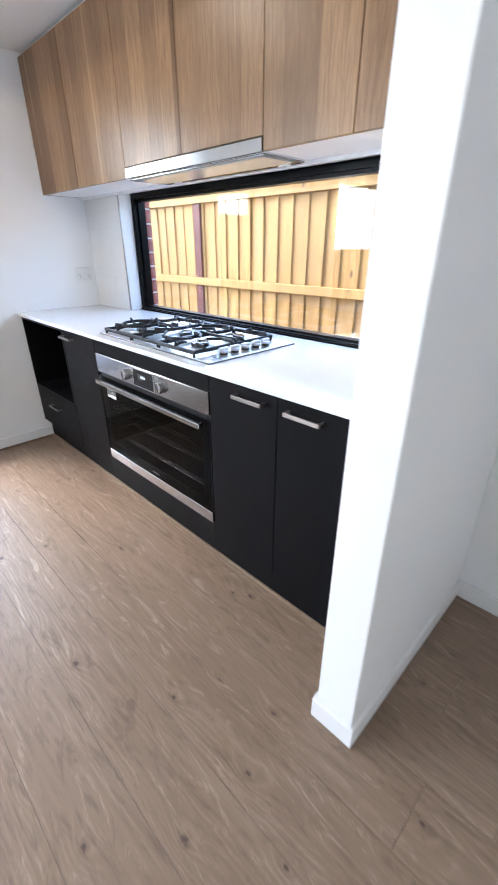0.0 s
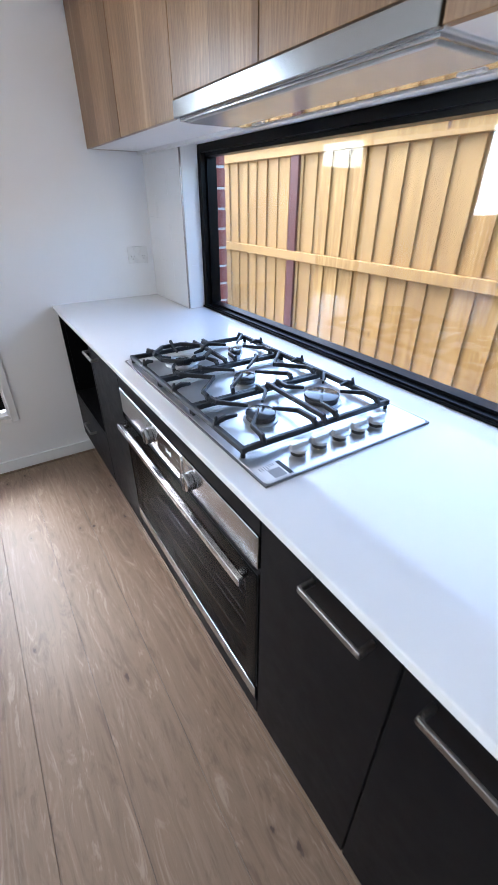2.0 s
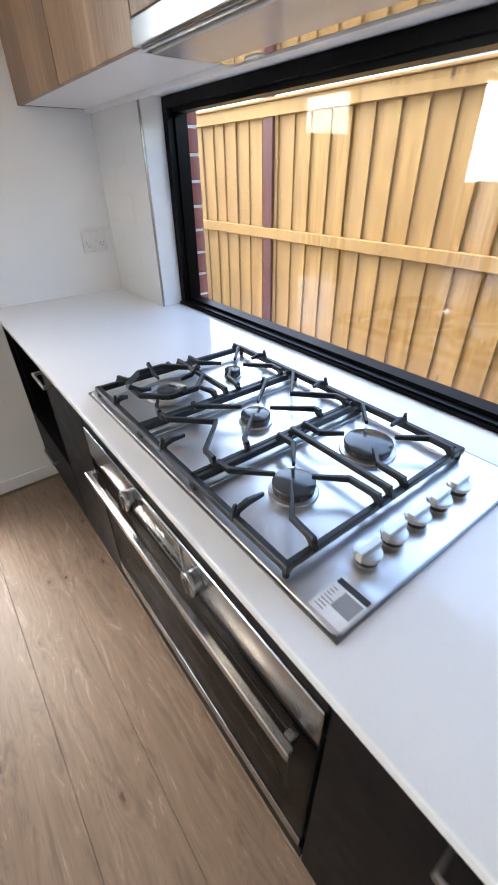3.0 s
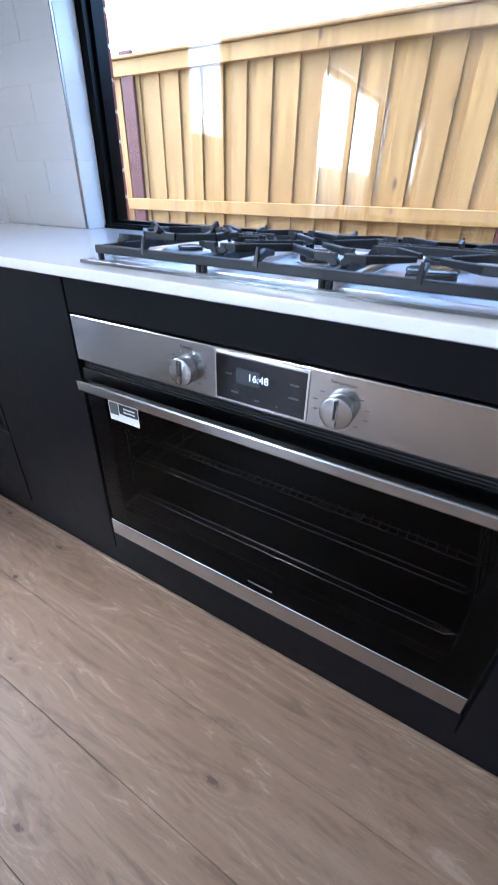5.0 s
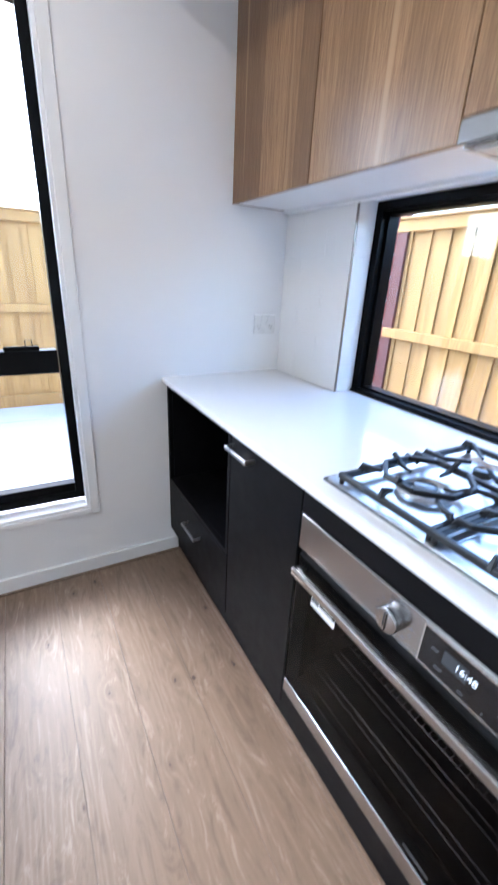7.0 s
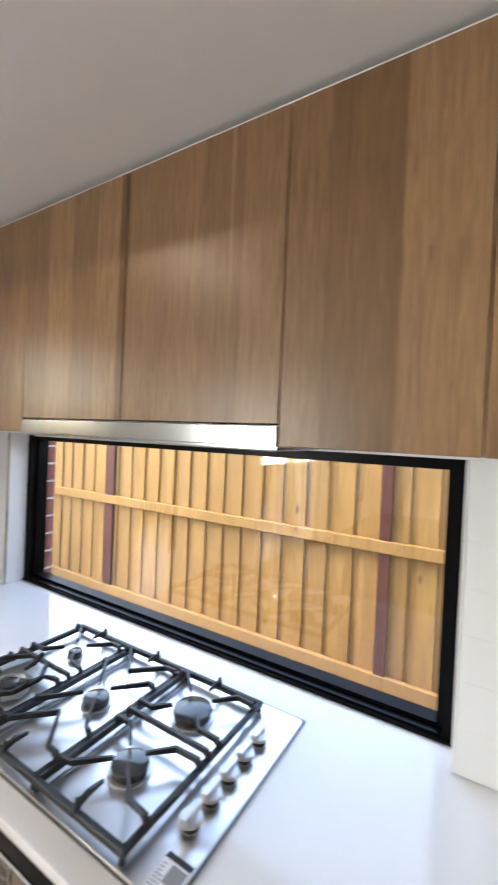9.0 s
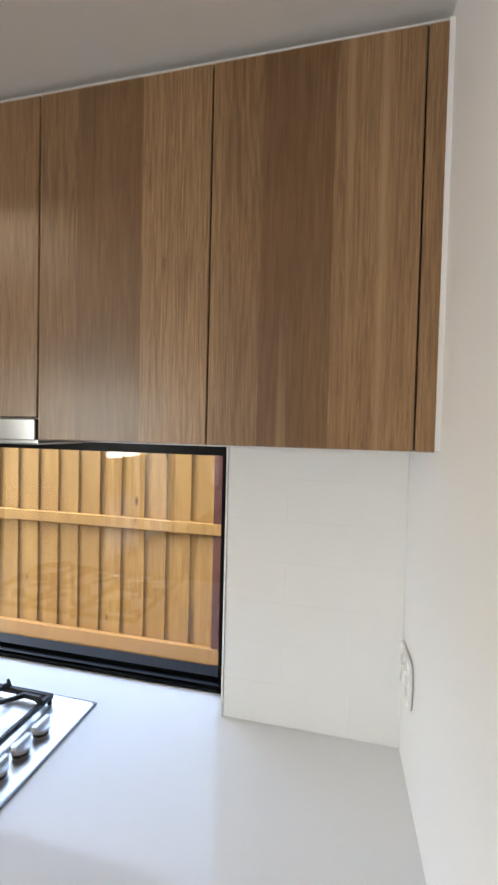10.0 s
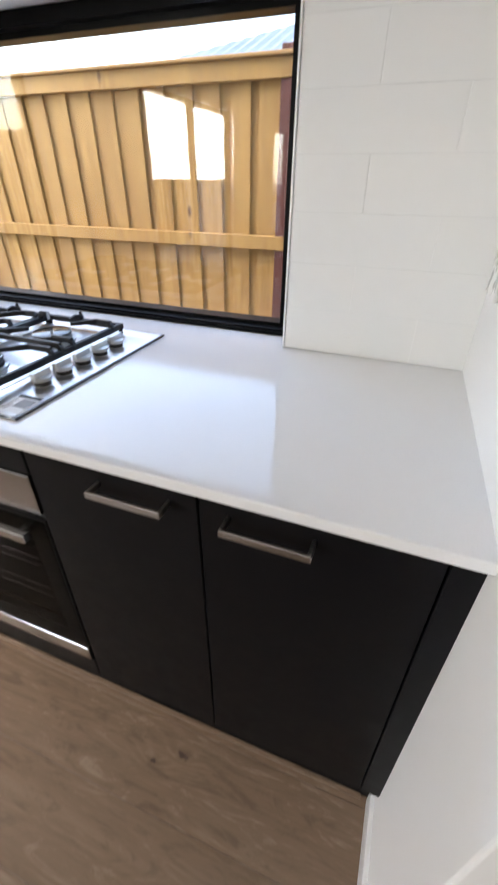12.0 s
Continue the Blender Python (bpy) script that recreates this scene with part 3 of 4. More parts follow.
# ---- worktop ----
FRONT, FACE = -0.586, -0.567     # worktop edge, face of the doors
top = bmesh.new()
profile = [(-0.002, FRONT), (XR + 0.011, FRONT), (XR + 0.011, 0.004), (WX1 - 0.001, 0.004), (WX1 - 0.001, 0.168), (WX0 + 0.001, 0.168), (WX0 + 0.001, 0.004), (-0.002, 0.004)]
lower = [top.verts.new((x, y, 0.880)) for x, y in profile]
upper = [top.verts.new((x, y, 0.90)) for x, y in profile]
top.faces.new(upper)
top.faces.new(list(reversed(lower)))
for i in range(8):
    j = (i + 1) % 8
    top.faces.new((lower[i], lower[j], upper[j], upper[i]))
bmesh.ops.bevel(top, geom=[e for e in top.edges if all(abs(v.co.y - FRONT) < 1e-6 for v in e.verts)], offset=0.003, segments=3, affect="EDGES", profile=0.5)
whole("worktop", top, STONE, "polished white engineered stone benchtop along the window", "worktop", at=(1.3, -0.3, 0.880))


# ---- base cabinets ----
def bar_handle(parent, x0, x1, z, y=FACE):
    """A flat brushed bar handle on two short posts."""
    b = box(x0, x1, y - 0.034, y - 0.028, z - 0.0065, z + 0.0065, 0.0012)
    box(x0, x0 + 0.006, y - 0.029, y, z - 0.006, z + 0.006, 0.001, bm=b)
    box(x1 - 0.006, x1, y - 0.029, y, z - 0.006, z + 0.006, 0.001, bm=b)
    return part("handle", b, NICKEL, parent, "brushed nickel bar handle")


def carcase(x0, x1, y0, y1, z0, z1, t=0.016):
    """An open-fronted board box."""
    b = box(x0, x0 + t, y0, y1, z0, z1)
    box(x1 - t, x1, y0, y1, z0, z1, bm=b)
    box(x0 + t, x1 - t, y0, y1, z0, z0 + t, bm=b)
    box(x0 + t, x1 - t, y0, y1, z1 - t, z1, bm=b)
    box(x0 + t, x1 - t, y1 - t, y1, z0 + t, z1 - t, bm=b)
    return b


def cupboard(x0, x1, hx0, hx1, label):
    c = thing("base_cabinet", ((x0 + x1) / 2, -0.3, 0.14), label, "cabinet", "base cabinets under the benchtop")
    part("body", carcase(x0, x1, FACE + 0.019, -0.02, 0.142, 0.879), CARCASE, c)
    d = part("door", box(x0 + 0.0002, x1 - 0.0002, FACE, FACE + 0.018, 0.142, 0.875, 0.0012), CHARCOAL, c)
    bar_handle(d, hx0, hx1, 0.837)
    return c


niche = thing("microwave_cabinet", (0.32, -0.3, 0.14), "charcoal base cabinet with an open appliance niche above a drawer", "cabinet", "base cabinets under the benchtop")
part("body", carcase(0.012, 0.645, FACE + 0.019, -0.02, 0.142, 0.879, 0.018), CHARCOAL, niche)
part("shelf", box(0.030, 0.627, FACE + 0.019, -0.04, 0.404, 0.420), CHARCOAL, niche)
dr = part("drawer_front", box(0.0135, 0.6435, FACE, FACE + 0.018, 0.142, 0.400, 0.0012), CHARCOAL, niche)
part("niche_frame", ring(0.0135, 0.6435, 0.404, 0.876, 0.016, FACE, FACE + 0.0185, 0.001), CHARCOAL, niche)
bar_handle(dr, 0.262, 0.402, 0.318)
cupboard(0.648, 1.030, 0.668, 0.802, "charcoal laminate base cabinet with one closed door")
cupboard(1.940, 2.274, 2.092, 2.229, "charcoal laminate base cabinet with one closed door")
cupboard(2.277, 2.622, 2.323, 2.458, "charcoal laminate base cabinet with one closed door")
whole("filler_panel", box(2.625, XR + 0.0085, FACE, FACE + 0.018, 0.142, 0.875, 0.0012), CHARCOAL, "narrow charcoal filler panel against the nib wall", "panel", at=(2.65, FACE, 0.142))
whole("kickboard", box(0.002, XR + 0.006, -0.525, -0.509, 0.0, 0.142, 0.001), CHARCOAL, "recessed charcoal kickboard along the floor", "kickboard", at=(1.3, -0.52, 0))
whole("floor_bead", box(0.015, XR - 0.015, -0.537, -0.525, 0.0, 0.011, 0.003, 2), FLOOR, "slim oak floor bead at the kickboard", "trim", "structure", at=(1.3, -0.53, 0))

whole("floor_bead", box(0.014, 0.026, -2.75, -0.538, 0.0, 0.011, 0.003, 2), FLOOR, "slim oak floor bead along the skirting board", "trim", "structure", at=(0.02, -1.6, 0))

# ---- oven and its housing ----
OX0, OX1 = 1.034, 1.936
house = thing("oven_housing", (1.494, -0.3, 0.14), "charcoal housing cabinet round the built-in oven", "cabinet", "base cabinets under the benchtop")
part("top_panel", box(OX0, OX1, FACE, FACE + 0.018, 0.809, 0.875, 0.0012), CHARCOAL, house)
part("bottom_panel", box(OX0, OX1, FACE, FACE + 0.018, 0.142, 0.204, 0.0012), CHARCOAL, house)
part("side", box(OX0 - 0.003, OX0 + 0.004, FACE + 0.019, -0.02, 0.142, 0.879), CARCASE, house)
part("side", box(OX1 - 0.004, OX1 + 0.003, FACE + 0.019, -0.02, 0.142, 0.879), CARCASE, house)

oven = thing("oven", (1.494, -0.3, 0.24), "wide built-in stainless steel oven with black glass door", "oven")
OY = FACE
panel = part("control_panel", box(OX0 + 0.004, OX1 - 0.004, OY - 0.002, OY + 0.03, 0.711, 0.805, 0.0015), STEEL_X, oven, "brushed stainless steel control panel")
for kx in (1.335, 1.620):
    k = part("knob", disc((kx, OY - 0.002, 0.753), 0.0250, 0.022, 40, 0.002, "y"), STEEL_X, oven, "round brushed steel knob")
    smooth(k)
    part("grip", box(kx - 0.003, kx + 0.003, OY - 0.028, OY - 0.022, 0.732, 0.774, 0.002, 2), STEEL_X, k)
    part("pointer", box(kx - 0.0018, kx + 0.0018, OY - 0.0290, OY - 0.0275, 0.746, 0.775), INK, k)
disp = part("display", box(1.400, 1.566, OY - 0.0045, OY, 0.7185, 0.7975, 0.001), BLACKGLASS, oven, "black glass clock display")
part("display_rim", ring(1.3975, 1.5685, 0.716, 0.800, 0.003, OY - 0.0052, OY, 0.0006), CHROME, oven)
part("lit_field", box(1.440, 1.484, OY - 0.0049, OY - 0.0044, 0.752, 0.779), plain("dim_lcd", (0.05, 0.055, 0.06), 0.1), disp)
lettering("digits", "16:48", 0.0175, LEDS, disp, (1.481, OY - 0.0052, 0.766), label="lit white clock digits")
for mx, mz, mw in ((1.437, 0.735, 0.014), (1.48, 0.729, 0.010), (1.517, 0.728, 0.003), (1.545, 0.75, 0.018), (1.545, 0.772, 0.016), (1.425, 0.765, 0.012)):
    part("mark", box(mx - mw / 2, mx + mw / 2, OY - 0.0049, OY - 0.0044, mz - 0.001, mz + 0.001), GREYINK, disp)
lettering("print", "Function", 0.0075, INK, panel, (1.335, OY - 0.0022, 0.792))
lettering("print", "Temperature", 0.0075, INK, panel, (1.620, OY - 0.0022, 0.792))
for kx in (1.335, 1.620):
    for i in range(10):
        a = radians(-140 + i * 31)
        px, pz = kx + math.sin(a) * 0.041, 0.753 + math.cos(a) * 0.030
        part("dial_mark", box(px - 0.0035, px + 0.0035, OY - 0.0026, OY - 0.0018, pz - 0.0008, pz + 0.0008), GREYINK, panel)
part("vent", box(OX0 + 0.006, OX1 - 0.006, OY + 0.012, OY + 0.02, 0.690, 0.711), MATTEBLACK, oven)
for vz in (0.695, 0.701, 0.707):
    part("vent_slat", box(OX0 + 0.03, OX1 - 0.03, OY + 0.004, OY + 0.014, vz - 0.0012, vz + 0.0012), DARKPLASTIC, oven)
odoor = part("oven_door", box(OX0 + 0.006, OX1 - 0.006, OY - 0.003, OY + 0.001, 0.2605, 0.690, 0.0008), OVENGLASS, oven, "glossy smoked glass door")
part("door_frame", ring(OX0 + 0.006, OX1 - 0.006, 0.2605, 0.690, 0.052, OY + 0.003, OY + 0.022, 0.001), MATTEBLACK, odoor, "black inner frame")
part("door_base_strip", box(OX0 + 0.006, OX1 - 0.006, OY - 0.0035, OY + 0.02, 0.210, 0.2605, 0.001), STEEL_X, odoor, "brushed stainless strip")
hb = box(1.062, 1.908, OY - 0.037, OY - 0.020, 0.657, 0.679, 0.003, 2)
for hx in (1.067, 1.880):
    box(hx, hx + 0.018, OY - 0.028, OY - 0.001, 0.660, 0.677, 0.002, bm=hb)
part("door_handle", hb, STEEL_X, odoor, "long flat brushed steel handle")
cav = carcase(OX0 + 0.03, OX1 - 0.03, OY + 0.03, -0.09, 0.30, 0.67, 0.004)
part("cavity", cav, ENAMEL, oven, "dark enamel cavity")
for rz, ticks in ((0.325, 0), (0.443, 0), (0.512, 44)):
    rk = bmesh.new()
    for ry, r in ((OY + 0.055, 0.0017), (OY + 0.072, 0.0017), (-0.12, 0.0022)):
        rod((OX0 + 0.07, ry, rz), (OX1 - 0.07, ry, rz), r, 6, bm=rk)
    for i in range(ticks):
        rx = OX0 + 0.10 + i * (OX1 - OX0 - 0.2) / (ticks - 1)
        rod((rx, OY + 0.052, rz + 0.002), (rx, OY + 0.078, rz + 0.002), 0.0013, 5, bm=rk)
    for ex, d in ((OX0 + 0.07, -1), (OX1 - 0.07, 1)):
        # the ends of the shelf kick up to hook over the side rails
        rod((ex, OY + 0.055, rz), (ex + d * 0.012, OY + 0.055, rz + 0.012), 0.0017, 6, bm=rk)
        rod((ex + d * 0.012, OY + 0.055, rz + 0.012), (ex + d * 0.026, OY + 0.055, rz + 0.012), 0.0017, 6, bm=rk)
    part("rack", rk, CHROME, oven, "chromed wire oven rack")
for sx in (OX0 + 0.045, OX1 - 0.045):
    sr = bmesh.new()
    for rz in (0.38, 0.42, 0.47, 0.515, 0.56, 0.60):
        rod((sx, OY + 0.05, rz), (sx, -0.11, rz), 0.0016, 6, bm=sr)
    for ry in (OY + 0.06, -0.3, -0.12):
        rod((sx, ry, 0.36), (sx, ry, 0.62), 0.0016, 6, bm=sr)
    part("side_rail", sr, CHROME, oven, "chromed wire side rail")
label = part("sticker", box(1.111, 1.197, OY - 0.0036, OY - 0.0029, 0.589, 0.634), PAPER, odoor, "white product sticker")
part("sticker_block", box(1.113, 1.139, OY - 0.0040, OY - 0.0035, 0.603, 0.632), GREYINK, label)
part("sticker_band", box(1.142, 1.196, OY - 0.0040, OY - 0.0035, 0.608, 0.632), INK, label)
for i in range(2):
    part("sticker_line", box(1.155, 1.188, OY - 0.0044, OY - 0.0039, 0.622 - i * 0.008, 0.625 - i * 0.008), PAPER, label)
part("maker_mark", box(1.472, 1.532, OY - 0.0036, OY - 0.0029, 0.282, 0.287), GREYINK, odoor)

# ---- gas hob ----
HX0, HX1, HY0, HY1, HZ = 1.064, 1.909, -0.536, -0.043, 0.9005
hob = thing("gas_hob", (1.495, -0.29, 0.90), "five burner stainless steel gas hob set in the benchtop", "hob")
pl = box(HX0, HX1, HY0, HY1, HZ, HZ + 0.0065)
bmesh.ops.bevel(pl, geom=[e for e in pl.edges if abs(e.verts[0].co.z - e.verts[1].co.z) > 0.004], offset=0.014, segments=5, affect="EDGES", profile=0.5)
bmesh.ops.bevel(pl, geom=[e for e in pl.edges if all(v.co.z > HZ + 0.005 for v in e.verts) and len({round(f.normal.z, 1) for f in e.link_faces}) > 1], offset=0.003, segments=2, affect="EDGES", profile=0.5)
plate = part("hob_plate", pl, STEEL_HOB, hob, "satin stainless steel plate")
PZ = HZ + 0.0065
# rolled rim of the plate, its shade painted by the darker steel
part("rolled_edge", flat_ring(HX0 - 0.0025, HX1 + 0.0025, HY0 - 0.0025, HY1 + 0.0025, 0.006, HZ, HZ + 0.0052, 0.0018), STEEL_EDGE, hob, "rolled steel edge with shade put into its colour")
# three shallow pressed wells, each a thin raised rim
for x0, x1 in ((1.112, 1.342), (1.356, 1.556), (1.570, 1.798)):
    part("well_rim", flat_ring(x0, x1, HY0 + 0.030, HY1 - 0.042, 0.005, PZ - 0.001, PZ + 0.0012, 0.0006), STEEL_HOB, hob)


def burner(x, y, r, cap=True):
    b = part("burner", disc((x, y, PZ), r * 1.16, 0.004, 40, 0.0015), ALLOY, hob, "cast alloy burner ring")
    smooth(b)
    crown = disc((x, y, PZ + 0.004), r * 0.95, 0.011, 40, 0.001)
    for i in range(28):
        a = i * math.tau / 28
        rod((x + math.cos(a) * r * 0.93, y + math.sin(a) * r * 0.93, PZ + 0.006), (x + math.cos(a) * r * 0.93, y + math.sin(a) * r * 0.93, PZ + 0.014), 0.0016, 5, bm=crown)
    part("crown", crown, DARKALLOY, b, "dark cast burner crown")
    smooth(part("cap", disc((x, y, PZ + 0.0155), r, 0.007, 48, 0.0025), BURNER, b, "black enamelled burner cap"))
    ig = disc((x - r * 0.9, y + r * 0.95, PZ), 0.003, 0.016, 10)
    part("igniter", ig, PLASTIC, b)
    return b


burner(1.217, -0.192, 0.0215)
burner(1.448, -0.295, 0.0330)
burner(1.676, -0.191, 0.0480)
burner(1.676, -0.391, 0.0385)
WOKX, WOKY = 1.214, -0.389
wok = burner(WOKX, WOKY, 0.0250)
rg = bmesh.new()
for i in range(40):
    a0, a1 = i * math.tau / 40, (i + 1) * math.tau / 40
    rod((WOKX + math.cos(a0) * 0.052, WOKY + math.sin(a0) * 0.052, PZ + 0.010), (WOKX + math.cos(a1) * 0.052, WOKY + math.sin(a1) * 0.052, PZ + 0.010), 0.007, 8, bm=rg)
part("outer_flame_ring", rg, ALLOY, wok, "outer wok flame ring")

GZ, TOP = 0.9260, 0.9425    # middle heights of the support frames and of their fingers
BW, BH = 0.0125, 0.0145


def finger(*pts, both=False, top=TOP):
    """A bent finger on an upright that stands on the frame; both: it comes down to the frame at its far end too."""
    b = sweep([(x, y, top) for x, y in pts], 0.0088, 0.0125, taper=1.0 if both else 0.66)
    for (x, y), (u, v) in [(pts[0], pts[1])] + ([(pts[-1], pts[-2])] if both else []):
        d = Vector((u - x, v - y, 0)).normalized()
        # a stout upright, leaning in from the frame, with a small horn on its outer edge
        sweep([(x - d.x * 0.002, y - d.y * 0.002, GZ), (x + d.x * 0.002, y + d.y * 0.002, top - 0.006), (x + d.x * 0.010, y + d.y * 0.010, top)], 0.0105, 0.0135, bm=b)
    return b


def horn(x, y, dx, dy):
    """A short rest on the frame that rises to a blunt beak."""
    b = sweep([(x, y, GZ), (x + dx * 0.10, y + dy * 0.10, TOP - 0.004), (x + dx * 0.45, y + dy * 0.45, TOP + 0.001), (x + dx, y + dy, TOP - 0.002)], 0.0095, 0.0125, taper=0.6)
    return sweep([(x - dx * 0.06, y - dy * 0.06, GZ), (x + dx * 0.04, y + dy * 0.04, TOP + 0.010)], 0.0095, 0.012, bm=b, taper=0.5)


def support(x0, x1, y0, y1, fingers, label):
    """A cast iron pan support: deep frame bars, corner feet, bent fingers."""
    g = part("pan_support", sweep([(x0 - BW / 2, y0, GZ), (x1 + BW / 2, y0, GZ)], BW, BH), IRON, hob, label)
    part("frame_bar", sweep([(x0 - BW / 2, y1, GZ), (x1 + BW / 2, y1, GZ)], BW, BH), IRON, g)
    part("frame_bar", sweep([(x0, y0, GZ), (x0, y1, GZ)], BW * 0.85, BH), IRON, g)
    part("frame_bar", sweep([(x1, y0, GZ), (x1, y1, GZ)], BW * 0.85, BH), IRON, g)
    for fx in (x0, x1):
        for fy in (y0, y1):
            part("foot", disc((fx, fy, PZ), 0.0055, GZ - PZ, 10), MATTEBLACK, g, "black rubber foot")
    for b in fingers:
        part("finger", b, IRON, g)
    return g


G0, G1 = -0.522, -0.079
# middle
support(1.345, 1.552, G0, G1, [
    finger((1.345, -0.471), (1.371, -0.469), (1.444, -0.396), (1.519, -0.471), (1.552, -0.473), both=True),
    finger((1.345, -0.105), (1.364, -0.105), (1.448, -0.188), (1.521, -0.118), (1.552, -0.117), both=True),
    finger((1.345, -0.393), (1.361, -0.391), (1.425, -0.316)),
    finger((1.552, -0.397), (1.533, -0.390), (1.468, -0.317)),
    finger((1.552, -0.200), (1.533, -0.199), (1.468, -0.270)),
    finger((1.345, -0.188), (1.360, -0.193), (1.431, -0.274)),
    horn(1.445, G0, 0.0, 0.050), horn(1.452, G1, 0.0, -0.042),
], "black cast iron pan support over the middle burner")
# front and rear right burners
support(1.563, 1.802, G0, G1, [
    finger((1.563, -0.294), (1.580, -0.294), (1.785, -0.295), (1.802, -0.295), both=True),
    finger((1.802, -0.470), (1.749, -0.464), (1.687, -0.407)),
    finger((1.563, -0.472), (1.594, -0.470), (1.654, -0.415)),
    finger((1.563, -0.107), (1.588, -0.106), (1.641, -0.157)),
    finger((1.802, -0.113), (1.755, -0.111), (1.711, -0.159)),
    finger((1.563, -0.259), (1.608, -0.260), (1.641, -0.225)),
    finger((1.802, -0.257), (1.745, -0.255), (1.711, -0.224)),
    finger((1.563, -0.328), (1.606, -0.328), (1.653, -0.371)),
    finger((1.802, -0.324), (1.742, -0.326), (1.698, -0.371)),
    horn(1.682, G0, -0.003, 0.060), horn(1.678, G1, 0.0, -0.046),
], "black cast iron pan support over two burners")
# wok and small burner
octo = [(WOKX + math.cos(a) * 0.092, WOKY + math.sin(a) * 0.092, 0.951) for a in [radians(22.5 + 45 * i) for i in range(9)]]
wok_ring = [sweep([a, b], 0.0095, 0.0125) for a, b in zip(octo, octo[1:])]
support(1.104, 1.334, G0, G1, [
    finger((1.104, -0.294), (1.120, -0.294), (1.318, -0.294), (1.334, -0.294), both=True),
    finger((1.104, -0.105), (1.128, -0.105), (1.195, -0.168)),
    finger((1.334, -0.120), (1.297, -0.118), (1.240, -0.172)),
    finger((1.104, -0.259), (1.155, -0.257), (1.195, -0.213)),
    finger((1.334, -0.258), (1.283, -0.252), (1.240, -0.214)),
    finger((1.104, -0.327), (1.122, -0.328), (1.146, -0.338)),
    finger((1.334, -0.325), (1.316, -0.326), (1.282, -0.338)),
    finger((1.104, -0.468), (1.122, -0.462), (1.144, -0.448)),
    finger((1.334, -0.470), (1.312, -0.466), (1.284, -0.448)),
    horn(1.216, G0, 0.0, 0.030), horn(1.216, G1, 0.0, -0.046),
], "black cast iron wok support ring and pan support")
sup = [o for o in hob.children if o.name.startswith("pan_support")][-1]
for b in wok_ring:
    part("wok_ring_bar", b, IRON, sup)
for i in range(4):
    a = radians(0 + 90 * i)
    c, s = math.cos(a), math.sin(a)
    # a beak on the ring that reaches in over the flame and stands up outside
    part("wok_horn", sweep([(WOKX + c * r, WOKY + s * r, z) for r, z in ((0.096, 0.964), (0.086, 0.958), (0.070, 0.946), (0.042, 0.941))], 0.0085, 0.0115, taper=0.6), IRON, sup)

for i in range(5):
    ky = -0.412 + i * 0.0605
    k = part("knob", disc((1.853, ky, PZ + 0.010), 0.0195, 0.0085, 48, 0.0012, r2=0.0205), SATIN, hob, "round satin steel knob with a raised grip")
    smooth_by_angle(k)
    part("grip", box(1.853 - 0.0058, 1.853 + 0.0058, ky - 0.0225, ky + 0.0225, PZ + 0.012, PZ + 0.030, 0.0012, 2), SATIN, k)
    part("stem", disc((1.853, ky, PZ), 0.0165, 0.0105, 32), DARKPLASTIC, k, "black plastic stem")
    smooth(part("collar", disc((1.853, ky, PZ - 0.0005), 0.0178, 0.0015, 40, 0.0004), ALLOY, k))
    part("print", box(1.829, 1.8295, ky - 0.004, ky + 0.004, PZ, PZ + 0.0004), GREYINK, plate)
st = part("sticker", box(1.851, 1.905, -0.527, -0.463, PZ, PZ + 0.0005), PAPER, hob, "white product sticker with a black band")
part("sticker_band", box(1.852, 1.904, -0.474, -0.464, PZ + 0.0004, PZ + 0.0009), INK, st)
part("sticker_block", box(1.872, 1.902, -0.508, -0.478, PZ + 0.0004, PZ + 0.0008), MIDPRINT, st)
for i in range(7):
    part("sticker_line", box(1.855, 1.870 if i < 4 else 1.863, -0.520 + i * 0.006, -0.5188 + i * 0.006, PZ + 0.0004, PZ + 0.0008), GREYINK, st)

# ---- wall cabinets and range hood ----
CF, CB, CZ0, CZ1 = -0.270, -0.004, 1.588, 2.258


def wall_unit(x0, x1, z0, label):
    c = thing("wall_cabinet", ((x0 + x1) / 2, CB, z0), label, "cabinet", "wall cabinets over the bench")
    part("body", carcase(x0, x1, CF + 0.0195, CB, z0 + 0.006, CZ1, 0.016), WHITEBOARD, c, "white melamine box")
    part("door", box(x0 + 0.0002, x1 - 0.0002, CF, CF + 0.018, z0, CZ1 - 0.001, 0.001), VENEER, c, "oak laminate door with upright grain")
    return c


oak = "closed oak laminate wall cabinet with a plain door"
wall_unit(0.014, 0.513, CZ0, oak)
wall_unit(0.516, 1.022, CZ0, oak)
wall_unit(1.025, 1.465, CZ0 + 0.044, "short oak laminate wall cabinet above the range hood")
wall_unit(1.468, 1.917, CZ0 + 0.044, "short oak laminate wall cabinet above the range hood")
wall_unit(1.920, 2.269, CZ0, oak)
wall_unit(2.272, 2.620, CZ0, oak)
fp = thing("filler_panel", (2.65, CF, CZ0), "narrow oak laminate filler against the nib wall", "panel")
part("board", box(2.623, XR - 0.004, CF, CF + 0.018, CZ0, CZ1 - 0.001, 0.001), VENEER, fp)
part("sealant_bead", box(XR - 0.005, XR + 0.006, CF + 0.0015, CF + 0.020, CZ0 + 0.001, CZ1 + 0.005, 0.001), TRIM, fp, "white sealant bead")
part("soffit", box(2.621, XR - 0.002, CF + 0.02, CB, CZ0 + 0.006, CZ0 + 0.022), WHITEBOARD, fp)
ep = whole("end_scribe", box(0.001, 0.013, CF + 0.001, CB, CZ0, CZ1 - 0.001, 0.0008), VENEER, "thin oak laminate scribe against the wall", "panel", at=(0.007, CF, CZ0))
